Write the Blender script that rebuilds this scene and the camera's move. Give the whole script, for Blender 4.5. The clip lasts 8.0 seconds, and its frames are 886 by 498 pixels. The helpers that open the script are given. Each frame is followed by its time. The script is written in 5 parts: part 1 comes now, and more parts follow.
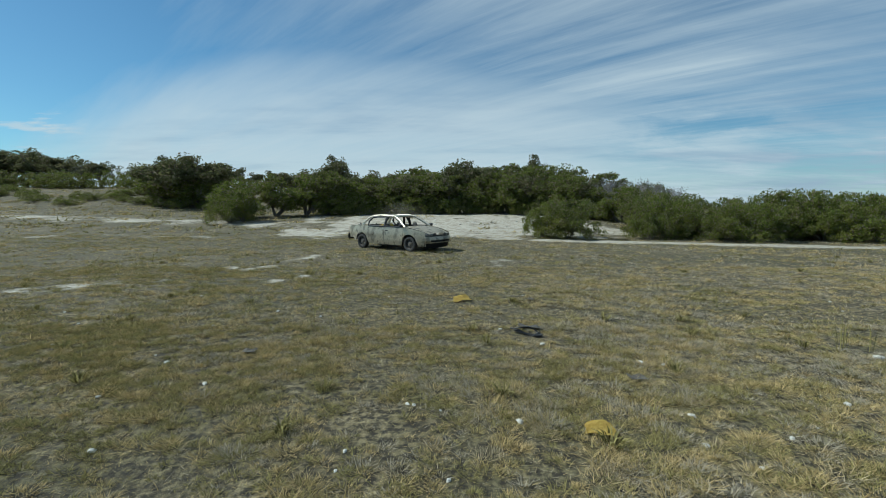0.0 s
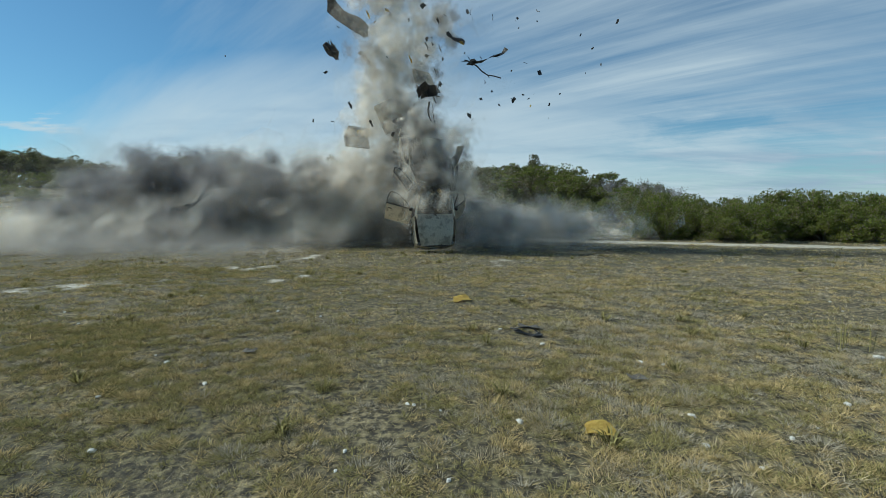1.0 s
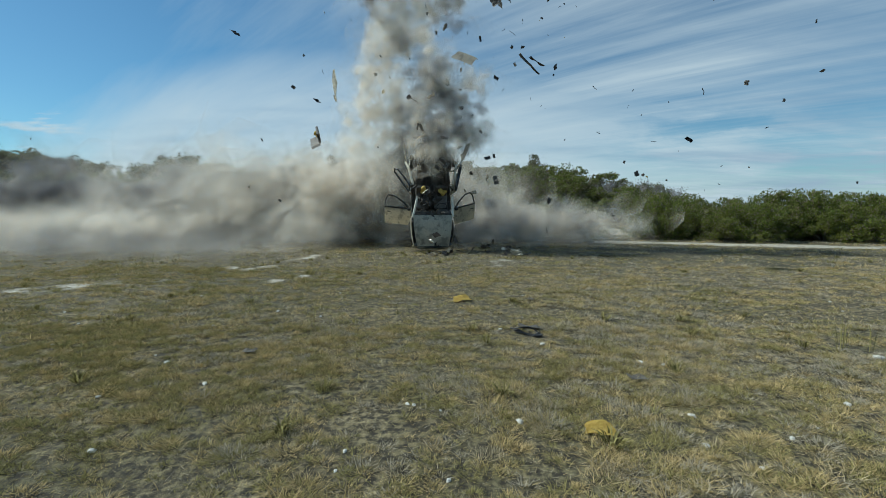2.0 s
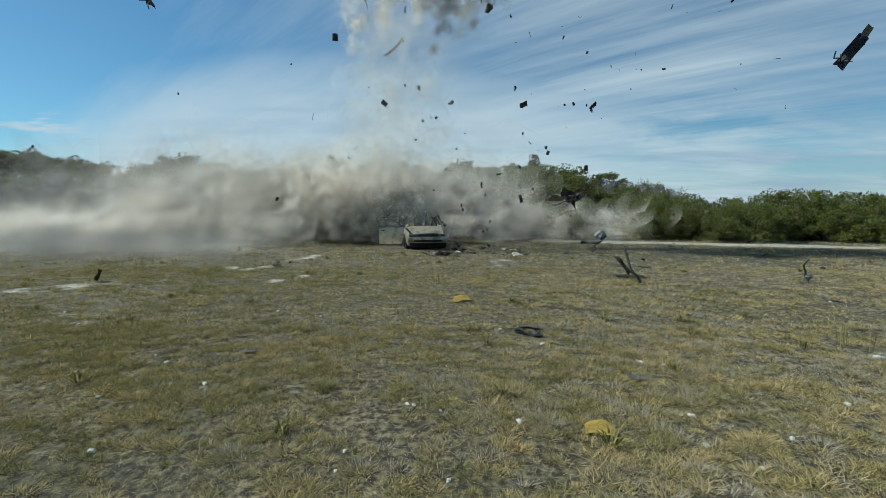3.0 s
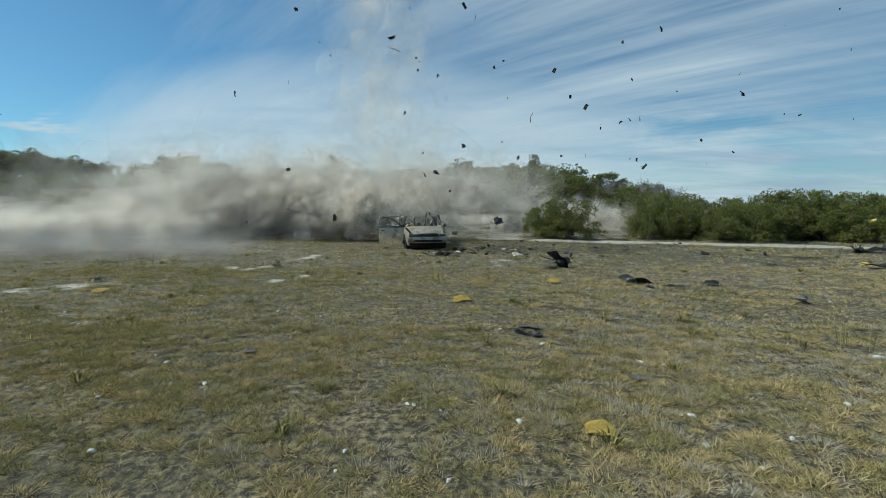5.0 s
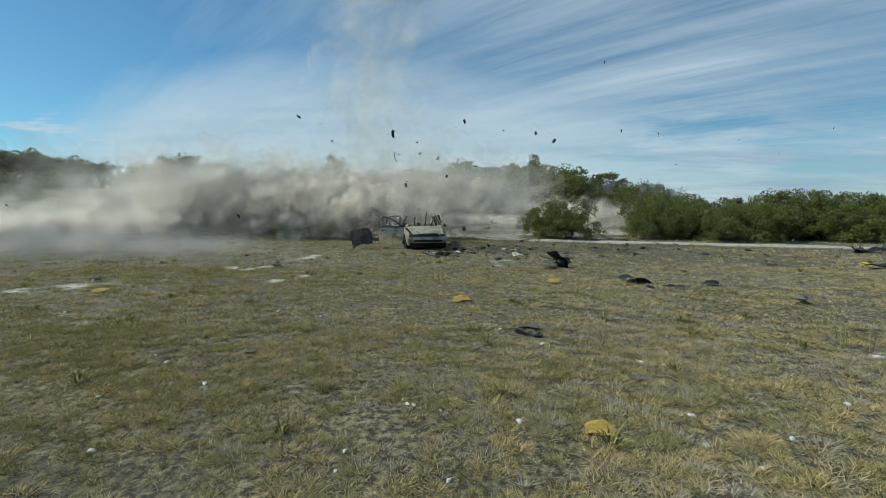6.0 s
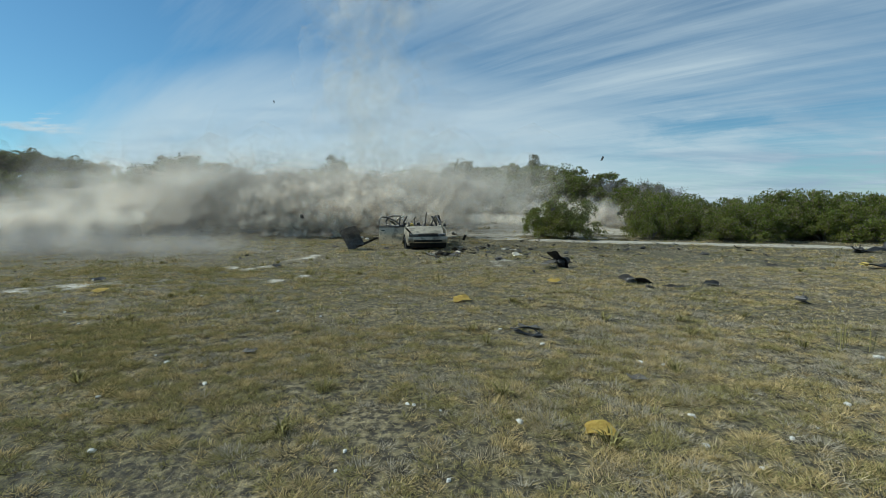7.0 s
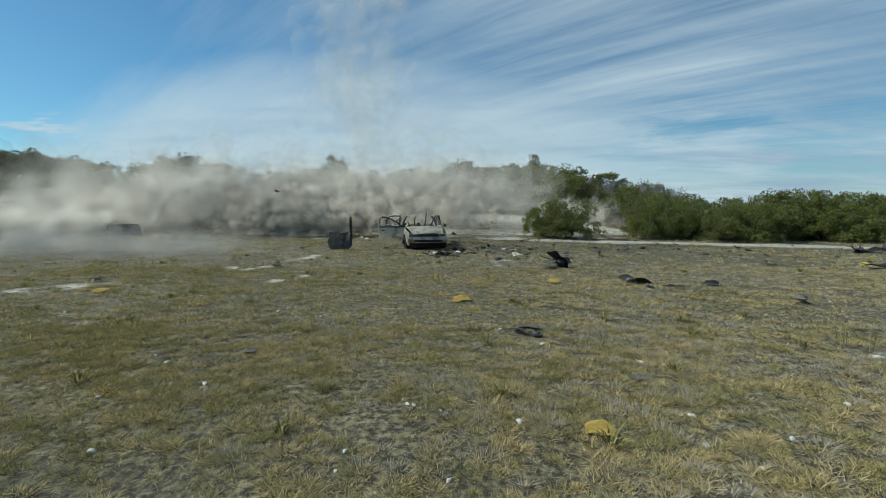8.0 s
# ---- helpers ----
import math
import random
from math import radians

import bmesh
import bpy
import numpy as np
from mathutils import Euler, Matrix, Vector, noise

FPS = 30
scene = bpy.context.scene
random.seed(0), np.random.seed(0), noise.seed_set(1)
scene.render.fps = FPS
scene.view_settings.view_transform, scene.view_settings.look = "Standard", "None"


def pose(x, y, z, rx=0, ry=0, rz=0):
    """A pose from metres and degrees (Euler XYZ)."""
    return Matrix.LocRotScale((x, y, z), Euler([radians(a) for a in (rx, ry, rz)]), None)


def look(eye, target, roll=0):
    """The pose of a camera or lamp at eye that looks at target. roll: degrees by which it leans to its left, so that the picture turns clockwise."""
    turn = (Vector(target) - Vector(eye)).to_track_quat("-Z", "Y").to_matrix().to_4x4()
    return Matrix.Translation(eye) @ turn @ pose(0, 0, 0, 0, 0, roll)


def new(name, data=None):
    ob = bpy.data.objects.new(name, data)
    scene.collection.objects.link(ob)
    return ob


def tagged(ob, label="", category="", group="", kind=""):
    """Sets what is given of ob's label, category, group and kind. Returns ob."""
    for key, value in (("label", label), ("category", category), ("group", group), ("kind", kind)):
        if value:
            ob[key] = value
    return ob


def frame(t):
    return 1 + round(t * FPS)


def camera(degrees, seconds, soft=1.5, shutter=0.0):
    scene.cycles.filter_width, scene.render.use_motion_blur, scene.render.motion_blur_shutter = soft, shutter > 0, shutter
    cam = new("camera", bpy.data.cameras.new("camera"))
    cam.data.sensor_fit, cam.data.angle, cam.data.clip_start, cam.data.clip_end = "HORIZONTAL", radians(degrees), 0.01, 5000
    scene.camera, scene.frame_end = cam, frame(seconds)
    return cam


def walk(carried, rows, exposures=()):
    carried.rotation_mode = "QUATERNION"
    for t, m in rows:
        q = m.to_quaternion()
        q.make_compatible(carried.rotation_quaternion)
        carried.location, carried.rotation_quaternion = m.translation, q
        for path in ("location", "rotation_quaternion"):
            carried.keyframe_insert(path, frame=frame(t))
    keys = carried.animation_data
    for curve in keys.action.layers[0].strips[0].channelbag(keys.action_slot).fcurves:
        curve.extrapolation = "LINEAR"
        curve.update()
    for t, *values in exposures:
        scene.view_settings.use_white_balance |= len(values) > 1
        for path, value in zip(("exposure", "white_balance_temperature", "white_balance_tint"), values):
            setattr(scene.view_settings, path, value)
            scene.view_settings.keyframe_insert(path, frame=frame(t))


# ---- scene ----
cam = camera(92.5, 8.0, soft=0.8)
CAM = look((0, 0, 1.72), (0, 10, 0.7237))
scene.cycles.transparent_max_bounces = 80
walk(cam, [(0.0, CAM), (8.0, CAM)], [(0.0, 0.0, 5750, -4), (8.0, 0.0, 5750, -4)])

# ---- light ----
SUN_AZ, SUN_EL = radians(167), radians(46)      # direction towards the sun: angle from +x, height
sun_dir = Vector((math.cos(SUN_AZ) * math.cos(SUN_EL), math.sin(SUN_AZ) * math.cos(SUN_EL), math.sin(SUN_EL)))
sun = new("sun", bpy.data.lights.new("sun", "SUN"))
sun.data.energy, sun.data.angle, sun.data.color = 4.9, radians(1.2), (1.0, 0.94, 0.85)
sun.matrix_world = look(sun_dir * 80, (0, 0, 0))


class Nodes:
    """Short hand for building node trees."""

    def __init__(self, tree):
        self.tree = tree
        tree.nodes.clear()

    def add(self, kind, **sockets):
        node = self.tree.nodes.new(kind)
        for key, value in sockets.items():
            self.put(node, key, value)
        return node

    def put(self, node, key, value):
        sock = node.inputs[int(key[1:])] if key[0] == "i" and key[1:].isdigit() else node.inputs[key.replace("_", " ")]
        if isinstance(value, bpy.types.NodeSocket):
            self.tree.links.new(value, sock)
        else:
            sock.default_value = value

    def math(self, op, a, b=0.0, clamp=False):
        node = self.add("ShaderNodeMath", i0=a, i1=b)
        node.operation, node.use_clamp = op, clamp
        return node.outputs[0]

    def mix(self, fac, a, b, blend="MIX"):
        node = self.tree.nodes.new("ShaderNodeMix")
        node.data_type, node.blend_type = "RGBA", blend
        for i, v in ((0, fac), (6, a), (7, b)):
            if isinstance(v, bpy.types.NodeSocket):
                self.tree.links.new(v, node.inputs[i])
            else:
                node.inputs[i].default_value = v if i == 0 or len(v) == 4 else (*v, 1)
        return node.outputs[2]

    def noise(self, vec, scale, detail=4.0, rough=0.55, distort=0.0):
        node = self.add("ShaderNodeTexNoise", Vector=vec, Scale=scale, Detail=detail, Roughness=rough, Distortion=distort)
        return node.outputs["Fac"]

    def ramp(self, fac, lo, hi, a=0.0, b=1.0, smooth=True):
        node = self.add("ShaderNodeMapRange", i0=fac, i1=lo, i2=hi, i3=a, i4=b)
        node.interpolation_type = "SMOOTHSTEP" if smooth else "LINEAR"
        return node.outputs[0]

    def mapped(self, vec, rot=(0, 0, 0), scale=(1, 1, 1), loc=(0, 0, 0)):
        return self.add("ShaderNodeMapping", Vector=vec, Rotation=rot, Scale=scale, Location=loc).outputs[0]


def make_world():
    world = bpy.data.worlds.new("sky")
    scene.world = world
    world.use_nodes = True
    n = Nodes(world.node_tree)
    sky = n.add("ShaderNodeTexSky")
    sky.sky_type, sky.sun_disc = "NISHITA", False
    sky.sun_elevation, sky.sun_rotation = SUN_EL, radians(90) - SUN_AZ
    sky.air_density, sky.dust_density, sky.ozone_density = 1.0, 0.3, 4.0
    way = n.add("ShaderNodeTexCoord").outputs["Generated"]
    part_ = n.add("ShaderNodeSeparateXYZ", Vector=way)
    up = n.math("MAXIMUM", part_.outputs[2], 0.0)
    lift = n.math("ADD", up, 0.10)
    px, py = n.math("DIVIDE", part_.outputs[0], lift), n.math("DIVIDE", part_.outputs[1], lift)
    flat = n.add("ShaderNodeCombineXYZ", X=px, Y=py).outputs[0]
    # the sky ahead, as seen from the clearing: across (u) and up (v)
    ahead = n.math("MAXIMUM", part_.outputs[1], 0.3)
    u, v = n.math("DIVIDE", part_.outputs[0], ahead), n.math("DIVIDE", up, ahead)
    # long soft cirrus streaks that converge towards the far left
    along = n.mapped(flat, rot=(0, 0, radians(-140)))
    streak = n.noise(n.mapped(along, scale=(0.11, 1.0, 1), loc=(1.3, 0.4, 0)), 1.1, 5, 0.58, 0.25)
    fine = n.noise(n.mapped(along, scale=(0.34, 2.4, 1)), 2.2, 8, 0.64, 0.4)
    broad = n.noise(n.mapped(flat, loc=(2.1, 5.3, 0)), 0.5, 3, 0.5)
    # a broad veil below an arched edge, thinner to the right, none at the far left
    edge = n.math("SUBTRACT", 0.29, n.math("MULTIPLY", n.math("POWER", n.math("ABSOLUTE", n.math("ADD", u, 0.22)), 2.0), 0.17))
    below = n.math("SUBTRACT", n.math("ADD", edge, n.math("MULTIPLY", n.math("SUBTRACT", streak, 0.5), 0.30)), v)
    veil = n.ramp(below, -0.14, 0.10, 0.0, 0.80)
    veil = n.math("MULTIPLY", veil, n.ramp(u, 0.05, 0.75, 1.0, 0.86))
    high = n.math("MULTIPLY", n.ramp(n.math("ADD", n.math("MULTIPLY", streak, 0.75), n.math("MULTIPLY", fine, 0.25)), 0.30, 0.74, 0.05, 0.72), n.ramp(u, -0.75, 0.55, 0.30, 1.15))
    wisp = n.math("MULTIPLY", n.math("SUBTRACT", fine, 0.5), 0.32)
    cover = n.math("ADD", n.math("MAXIMUM", veil, high), n.math("ADD", wisp, n.math("MULTIPLY", n.math("SUBTRACT", broad, 0.5), 0.35)))
    # rippled gaps low on the right
    ripples = n.noise(n.mapped(n.add("ShaderNodeCombineXYZ", X=u, Y=v).outputs[0], rot=(0, 0, radians(-6)), scale=(2.2, 10, 1)), 1.4, 7, 0.62, 0.3)
    low_right = n.math("MULTIPLY", n.ramp(u, 0.25, 0.5), n.ramp(v, 0.27, 0.17))
    cover = n.math("ADD", cover, n.math("MULTIPLY", n.math("MULTIPLY", n.ramp(u, 0.4, 0.8), n.ramp(v, 0.32, 0.2)), 0.28))
    cover = n.math("SUBTRACT", cover, n.math("MULTIPLY", low_right, n.ramp(ripples, 0.42, 0.60, 0.30, -0.05)))
    # the clear far left, with a few small cirrus flecks over the trees
    left = n.ramp(n.math("ADD", u, n.math("MULTIPLY", v, -0.55)), -1.12, -0.78, -0.62, 0.0)
    cover = n.math("ADD", cover, left)
    flecks = n.noise(n.mapped(n.add("ShaderNodeCombineXYZ", X=u, Y=v).outputs[0], scale=(1.6, 9, 1), loc=(3.1, 0.2, 0)), 3.0, 5, 0.6)
    flecks = n.math("MULTIPLY", n.ramp(flecks, 0.50, 0.66), n.math("MULTIPLY", n.ramp(u, -0.80, -0.92), n.math("MULTIPLY", n.ramp(v, 0.10, 0.15), n.ramp(v, 0.27, 0.20))))
    cover = n.math("ADD", cover, n.math("MULTIPLY", flecks, 0.8))
    cover = n.math("ADD", cover, n.ramp(v, 0.16, 0.0, 0.0, 0.22))
    cover = n.ramp(cover, 0.02, 0.95, 0.0, 0.93, False)
    grey = n.noise(n.mapped(flat, scale=(0.5, 1.2, 1), loc=(4, 1, 0)), 0.9, 5, 0.6)
    cloud = n.mix(n.ramp(n.math("ADD", grey, n.ramp(u, 0.2, 1.0, -0.12, 0.10)), 0.35, 0.75), (7.0, 7.4, 7.8), (4.2, 5.0, 6.1))
    clear = n.mix(1.0, sky.outputs[0], (0.80, 1.0, 1.0), "MULTIPLY")
    colour = n.mix(cover, clear, cloud)
    back = n.add("ShaderNodeBackground", Color=colour, Strength=0.085)
    out = n.add("ShaderNodeOutputWorld", Surface=back.outputs[0])


make_world()


# ---- materials ----
def material(name, build):
    mat = bpy.data.materials.new(name)
    mat.use_nodes = True
    n = Nodes(mat.node_tree)
    shader = build(n)
    n.add("ShaderNodeOutputMaterial", Surface=shader)
    return mat


def bump(n, height, strength=0.4, distance=0.02):
    return n.add("ShaderNodeBump", Height=height, Strength=strength, Distance=distance).outputs[0]


def plain(name, a, b, scale=6.0, rough=0.7, metal=0.0, fine=40.0, relief=0.3, per_object=0.0):
    """Two tones mixed by a coarse and a fine grain."""
    def build(n):
        pos = n.add("ShaderNodeTexCoord").outputs["Object"]
        coarse, grain = n.noise(pos, scale, 5, 0.6), n.noise(pos, fine, 4, 0.6)
        fac = n.ramp(n.math("ADD", n.math("MULTIPLY", coarse, 0.7), n.math("MULTIPLY", grain, 0.3)), 0.32, 0.68)
        if per_object:
            fac = n.math("ADD", fac, n.math("MULTIPLY", n.math("SUBTRACT", n.add("ShaderNodeObjectInfo").outputs["Random"], 0.5), per_object), clamp=True)
        return n.add("ShaderNodeBsdfPrincipled", Base_Color=n.mix(fac, a, b), Roughness=rough, Metallic=metal,
                     Normal=bump(n, grain, relief, 0.01)).outputs[0]
    return material(name, build)


def build_ground(n):
    pos = n.add("ShaderNodeTexCoord").outputs["Object"]
    bare = n.add("ShaderNodeAttribute")
    bare.attribute_name = "bare"
    mid, fine, big = n.noise(pos, 1.7, 6, 0.65), n.noise(pos, 14, 6, 0.7), n.noise(pos, 0.33, 4, 0.55)
    tiny = n.noise(pos, 60, 4, 0.7)
    straw = n.mix(n.ramp(mid, 0.35, 0.65), (0.17, 0.137, 0.072), (0.36, 0.295, 0.16))
    straw = n.mix(n.ramp(big, 0.4, 0.62), straw, (0.17, 0.15, 0.075))
    # near-black by fine noise: shade between the straw, put into the ground colour
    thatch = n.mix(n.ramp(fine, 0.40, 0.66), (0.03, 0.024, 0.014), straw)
    soil = n.mix(n.ramp(fine, 0.35, 0.68), (0.29, 0.255, 0.20), (0.58, 0.545, 0.46))
    soil = n.mix(n.ramp(n.math("ADD", n.math("MULTIPLY", mid, 0.6), n.math("MULTIPLY", n.noise(pos, 5.0, 5, 0.7), 0.4)), 0.46, 0.60, 0.0, 0.8), soil, (0.21, 0.178, 0.13))
    amount = n.math("ADD", bare.outputs["Fac"], n.math("SUBTRACT", n.math("MULTIPLY", fine, 0.5), n.math("SUBTRACT", 0.5, n.math("MULTIPLY", mid, 0.5))))
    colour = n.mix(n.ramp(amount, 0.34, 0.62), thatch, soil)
    rough = n.math("ADD", fine, n.math("MULTIPLY", tiny, 0.5))
    return n.add("ShaderNodeBsdfPrincipled", Base_Color=colour, Roughness=0.95, Normal=bump(n, rough, 0.7, 0.05)).outputs[0]


def build_grass(n):
    """Dry blades; the attribute tone runs from olive over straw to weathered grey, tuft by tuft."""
    one = n.add("ShaderNodeNewGeometry").outputs["Random Per Island"]
    pos = n.add("ShaderNodeTexCoord").outputs["Object"]
    kind = n.add("ShaderNodeAttribute")
    kind.attribute_name = "tone"
    straw = n.mix(one, (0.22, 0.162, 0.068), (0.74, 0.585, 0.30))
    green = n.mix(one, (0.115, 0.102, 0.038), (0.45, 0.395, 0.165))
    grey = n.mix(one, (0.15, 0.135, 0.105), (0.60, 0.53, 0.40))
    big = n.noise(pos, 0.45, 3, 0.5)
    across = n.add("ShaderNodeSeparateXYZ", Vector=pos).outputs[0]
    pick = n.math("ADD", kind.outputs["Fac"], n.math("ADD", n.math("MULTIPLY", n.math("SUBTRACT", big, 0.5), 0.9), n.ramp(across, 2.5, -4.5, 0.12, -0.14)))
    colour = n.mix(n.ramp(pick, 0.28, 0.55), green, straw)
    colour = n.mix(n.ramp(pick, 0.70, 0.85), colour, grey)
    front = n.add("ShaderNodeBsdfDiffuse", Color=colour, Roughness=0.6)
    thru = n.add("ShaderNodeBsdfTranslucent", Color=colour)
    return n.add("ShaderNodeMixShader", i0=0.28, i1=front.outputs[0], i2=thru.outputs[0]).outputs[0]


def leaf_material(name, dark, light, tip):
    def build(n):
        one = n.add("ShaderNodeNewGeometry").outputs["Random Per Island"]
        info = n.add("ShaderNodeObjectInfo")
        pos = n.add("ShaderNodeTexCoord").outputs["Object"]
        colour = n.mix(one, dark, light)
        colour = n.mix(n.ramp(n.noise(pos, 1.3, 3, 0.5), 0.5, 0.72, 0, 0.7), colour, tip)
        colour = n.mix(n.math("MULTIPLY", info.outputs["Random"], 0.3), colour, (0.13, 0.12, 0.07))
        colour = n.mix(n.math("GREATER_THAN", one, 0.78), colour, (0.25, 0.21, 0.15))
        front = n.add("ShaderNodeBsdfDiffuse", Color=colour, Roughness=0.8)
        thru = n.add("ShaderNodeBsdfTranslucent", Color=colour)
        return n.add("ShaderNodeMixShader", i0=0.40, i1=front.outputs[0], i2=thru.outputs[0]).outputs[0]
    return material(name, build)


def build_paint(n):
    """Faded champagne paint with scorched and rusted areas."""
    pos = n.add("ShaderNodeTexCoord").outputs["Object"]
    coarse, grain = n.noise(pos, 2.3, 6, 0.62), n.noise(pos, 26, 5, 0.65)
    colour = n.mix(n.ramp(grain, 0.3, 0.7), (0.60, 0.545, 0.43), (0.74, 0.68, 0.56))
    colour = n.mix(n.ramp(coarse, 0.50, 0.62, 0, 0.8), colour, (0.32, 0.285, 0.22))
    colour = n.mix(n.ramp(n.math("ADD", coarse, n.math("MULTIPLY", grain, 0.25)), 0.78, 0.84), colour, (0.10, 0.06, 0.04))
    return n.add("ShaderNodeBsdfPrincipled", Base_Color=colour, Metallic=0.38, Roughness=n.ramp(coarse, 0.3, 0.7, 0.24, 0.46),
                 Normal=bump(n, grain, 0.12, 0.004)).outputs[0]


def dust_material(name, a, b, solid):
    """Fine dust: flakes that let most of the light by, thinning to nothing at their rim."""
    def build(n):
        one = n.add("ShaderNodeNewGeometry").outputs["Random Per Island"]
        pos = n.add("ShaderNodeTexCoord").outputs["Object"]
        fade = n.add("ShaderNodeAttribute")
        fade.attribute_name = "fade"
        colour = n.mix(one, a, b)
        front = n.add("ShaderNodeBsdfDiffuse", Color=colour, Roughness=1.0)
        thru = n.add("ShaderNodeBsdfTranslucent", Color=colour)
        flake = n.add("ShaderNodeMixShader", i0=0.5, i1=front.outputs[0], i2=thru.outputs[0])
        clear = n.add("ShaderNodeBsdfTransparent")
        wisp = n.ramp(n.noise(pos, 1.6, 5, 0.6), 0.34, 0.66, 0.78, 1.2)
        thick = n.math("MULTIPLY", n.math("MULTIPLY", n.ramp(fade.outputs["Fac"], 0.0, 1.0), solid), wisp)
        return n.add("ShaderNodeMixShader", i0=thick, i1=clear.outputs[0], i2=flake.outputs[0]).outputs[0]
    return material(name, build)


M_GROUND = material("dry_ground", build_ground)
M_GRASS = material("dry_grass", build_grass)
M_JUNIPER = leaf_material("juniper_leaf", (0.10, 0.13, 0.03), (0.28, 0.31, 0.068), (0.36, 0.355, 0.085))
M_OAK = leaf_material("oak_leaf", (0.10, 0.11, 0.05), (0.25, 0.25, 0.11), (0.30, 0.265, 0.12))
M_BARK = plain("bark", (0.085, 0.072, 0.058), (0.19, 0.17, 0.145), 5, 0.9, 0, 30, 0.6)
M_GREYTWIG = plain("bare_twig", (0.15, 0.14, 0.13), (0.27, 0.25, 0.235), 5, 0.9, 0, 30, 0.6)
M_PAINT = material("faded_paint", build_paint)
M_SCORCH = plain("scorched_metal", (0.028, 0.026, 0.024), (0.13, 0.115, 0.10), 5, 0.75, 0.2, 45, 0.5)
M_STEEL = plain("raw_steel", (0.14, 0.13, 0.12), (0.30, 0.28, 0.26), 7, 0.5, 0.6, 45, 0.3)
M_BLACK = plain("black_plastic", (0.012, 0.012, 0.013), (0.035, 0.034, 0.034), 9, 0.55, 0, 50, 0.3)
M_RUBBER = plain("old_rubber", (0.018, 0.018, 0.018), (0.05, 0.047, 0.043), 9, 0.85, 0, 60, 0.4)
M_RUST = plain("rust", (0.075, 0.04, 0.025), (0.19, 0.11, 0.07), 8, 0.9, 0.1, 50, 0.6)
M_FOAM = plain("yellow_foam", (0.40, 0.27, 0.055), (0.62, 0.46, 0.12), 9, 0.95, 0, 70, 0.7)
M_CLOTH = plain("grey_cloth", (0.13, 0.12, 0.11), (0.24, 0.225, 0.21), 6, 0.95, 0, 80, 0.5)
M_STONE = plain("limestone", (0.48, 0.46, 0.41), (0.72, 0.70, 0.65), 9, 0.9, 0, 60, 0.5)
M_LENS = plain("clouded_lens", (0.05, 0.052, 0.055), (0.22, 0.22, 0.22), 14, 0.25, 0.0, 60, 0.1)
M_DUST = dust_material("tan_dust", (0.93, 0.855, 0.745), (0.985, 0.93, 0.84), 0.17)
M_HAZE = dust_material("thin_dust", (0.93, 0.86, 0.75), (0.985, 0.93, 0.84), 0.06)
M_GREYHAZE = dust_material("thin_smoke", (0.55, 0.515, 0.47), (0.68, 0.64, 0.59), 0.06)
M_SMOKE = dust_material("dark_smoke", (0.30, 0.285, 0.285), (0.46, 0.44, 0.43), 0.18)


# ---- mesh helpers ----
def mesh_of(name, bm, mat, smooth=False):
    me = bpy.data.meshes.new(name)
    bm.normal_update()
    bm.to_mesh(me)
    bm.free()
    me.materials.append(mat)
    if smooth:
        me.shade_smooth()
        me.set_sharp_from_angle(angle=radians(38))
    return me


def part(name, bm, mat, parent=None, label="", smooth=False):
    ob = new(name, mesh_of(name, bm, mat, smooth))
    if parent:
        ob.parent = parent
    return tagged(ob, label)


def shared(name, me, parent, m=None):
    ob = new(name, me)
    ob.parent = parent
    if m is not None:
        ob.matrix_basis = m
    return ob


def raw_mesh(name, verts, faces, mat):
    """A mesh from numpy arrays: verts (n, 3), triangles (m, 3)."""
    me = bpy.data.meshes.new(name)
    me.vertices.add(len(verts)), me.loops.add(faces.size), me.polygons.add(len(faces))
    me.vertices.foreach_set("co", np.ascontiguousarray(verts, dtype=np.float32).ravel())
    me.loops.foreach_set("vertex_index", np.ascontiguousarray(faces, dtype=np.int32).ravel())
    k = faces.shape[1]
    me.polygons.foreach_set("loop_start", np.arange(len(faces), dtype=np.int32) * k)
    me.update(calc_edges=True)
    me.materials.append(mat)
    return me


def tube(bm, points, r0, r1=None, sides=6, cap=True):
    """A tapered tube through points."""
    r1 = r0 if r1 is None else r1
    pts = [Vector(p) for p in points]
    rings = []
    for i, p in enumerate(pts):
        d = (pts[min(i + 1, len(pts) - 1)] - pts[max(i - 1, 0)]).normalized()
        a = d.orthogonal().normalized() if not rings else (last - d * last.dot(d)).normalized()
        last = a
        b = d.cross(a)
        r = r0 + (r1 - r0) * i / (len(pts) - 1)
        rings.append([bm.verts.new(p + (a * math.cos(k * math.tau / sides) + b * math.sin(k * math.tau / sides)) * r) for k in range(sides)])
    for q, s in zip(rings, rings[1:]):
        for k in range(sides):
            bm.faces.new((q[k], q[(k + 1) % sides], s[(k + 1) % sides], s[k]))
    if cap:
        bm.faces.new(rings[0][::-1]), bm.faces.new(rings[-1])


def box(bm, lo, hi, bevel=0.01, m=None):
    """A box with rounded edges between two corners."""
    lo, hi = Vector(lo), Vector(hi)
    made = bmesh.ops.create_cube(bm, size=1, matrix=Matrix.Translation((lo + hi) / 2) @ Matrix.Diagonal((*(hi - lo), 1)))
    if bevel:
        edges = {e for v in made["verts"] for e in v.link_edges}
        out = bmesh.ops.bevel(bm, geom=list(edges), offset=bevel, segments=2, affect="EDGES", profile=0.5)
        vs = out["verts"]
    else:
        vs = made["verts"]
    if m is not None:
        bmesh.ops.transform(bm, matrix=m, verts=vs)


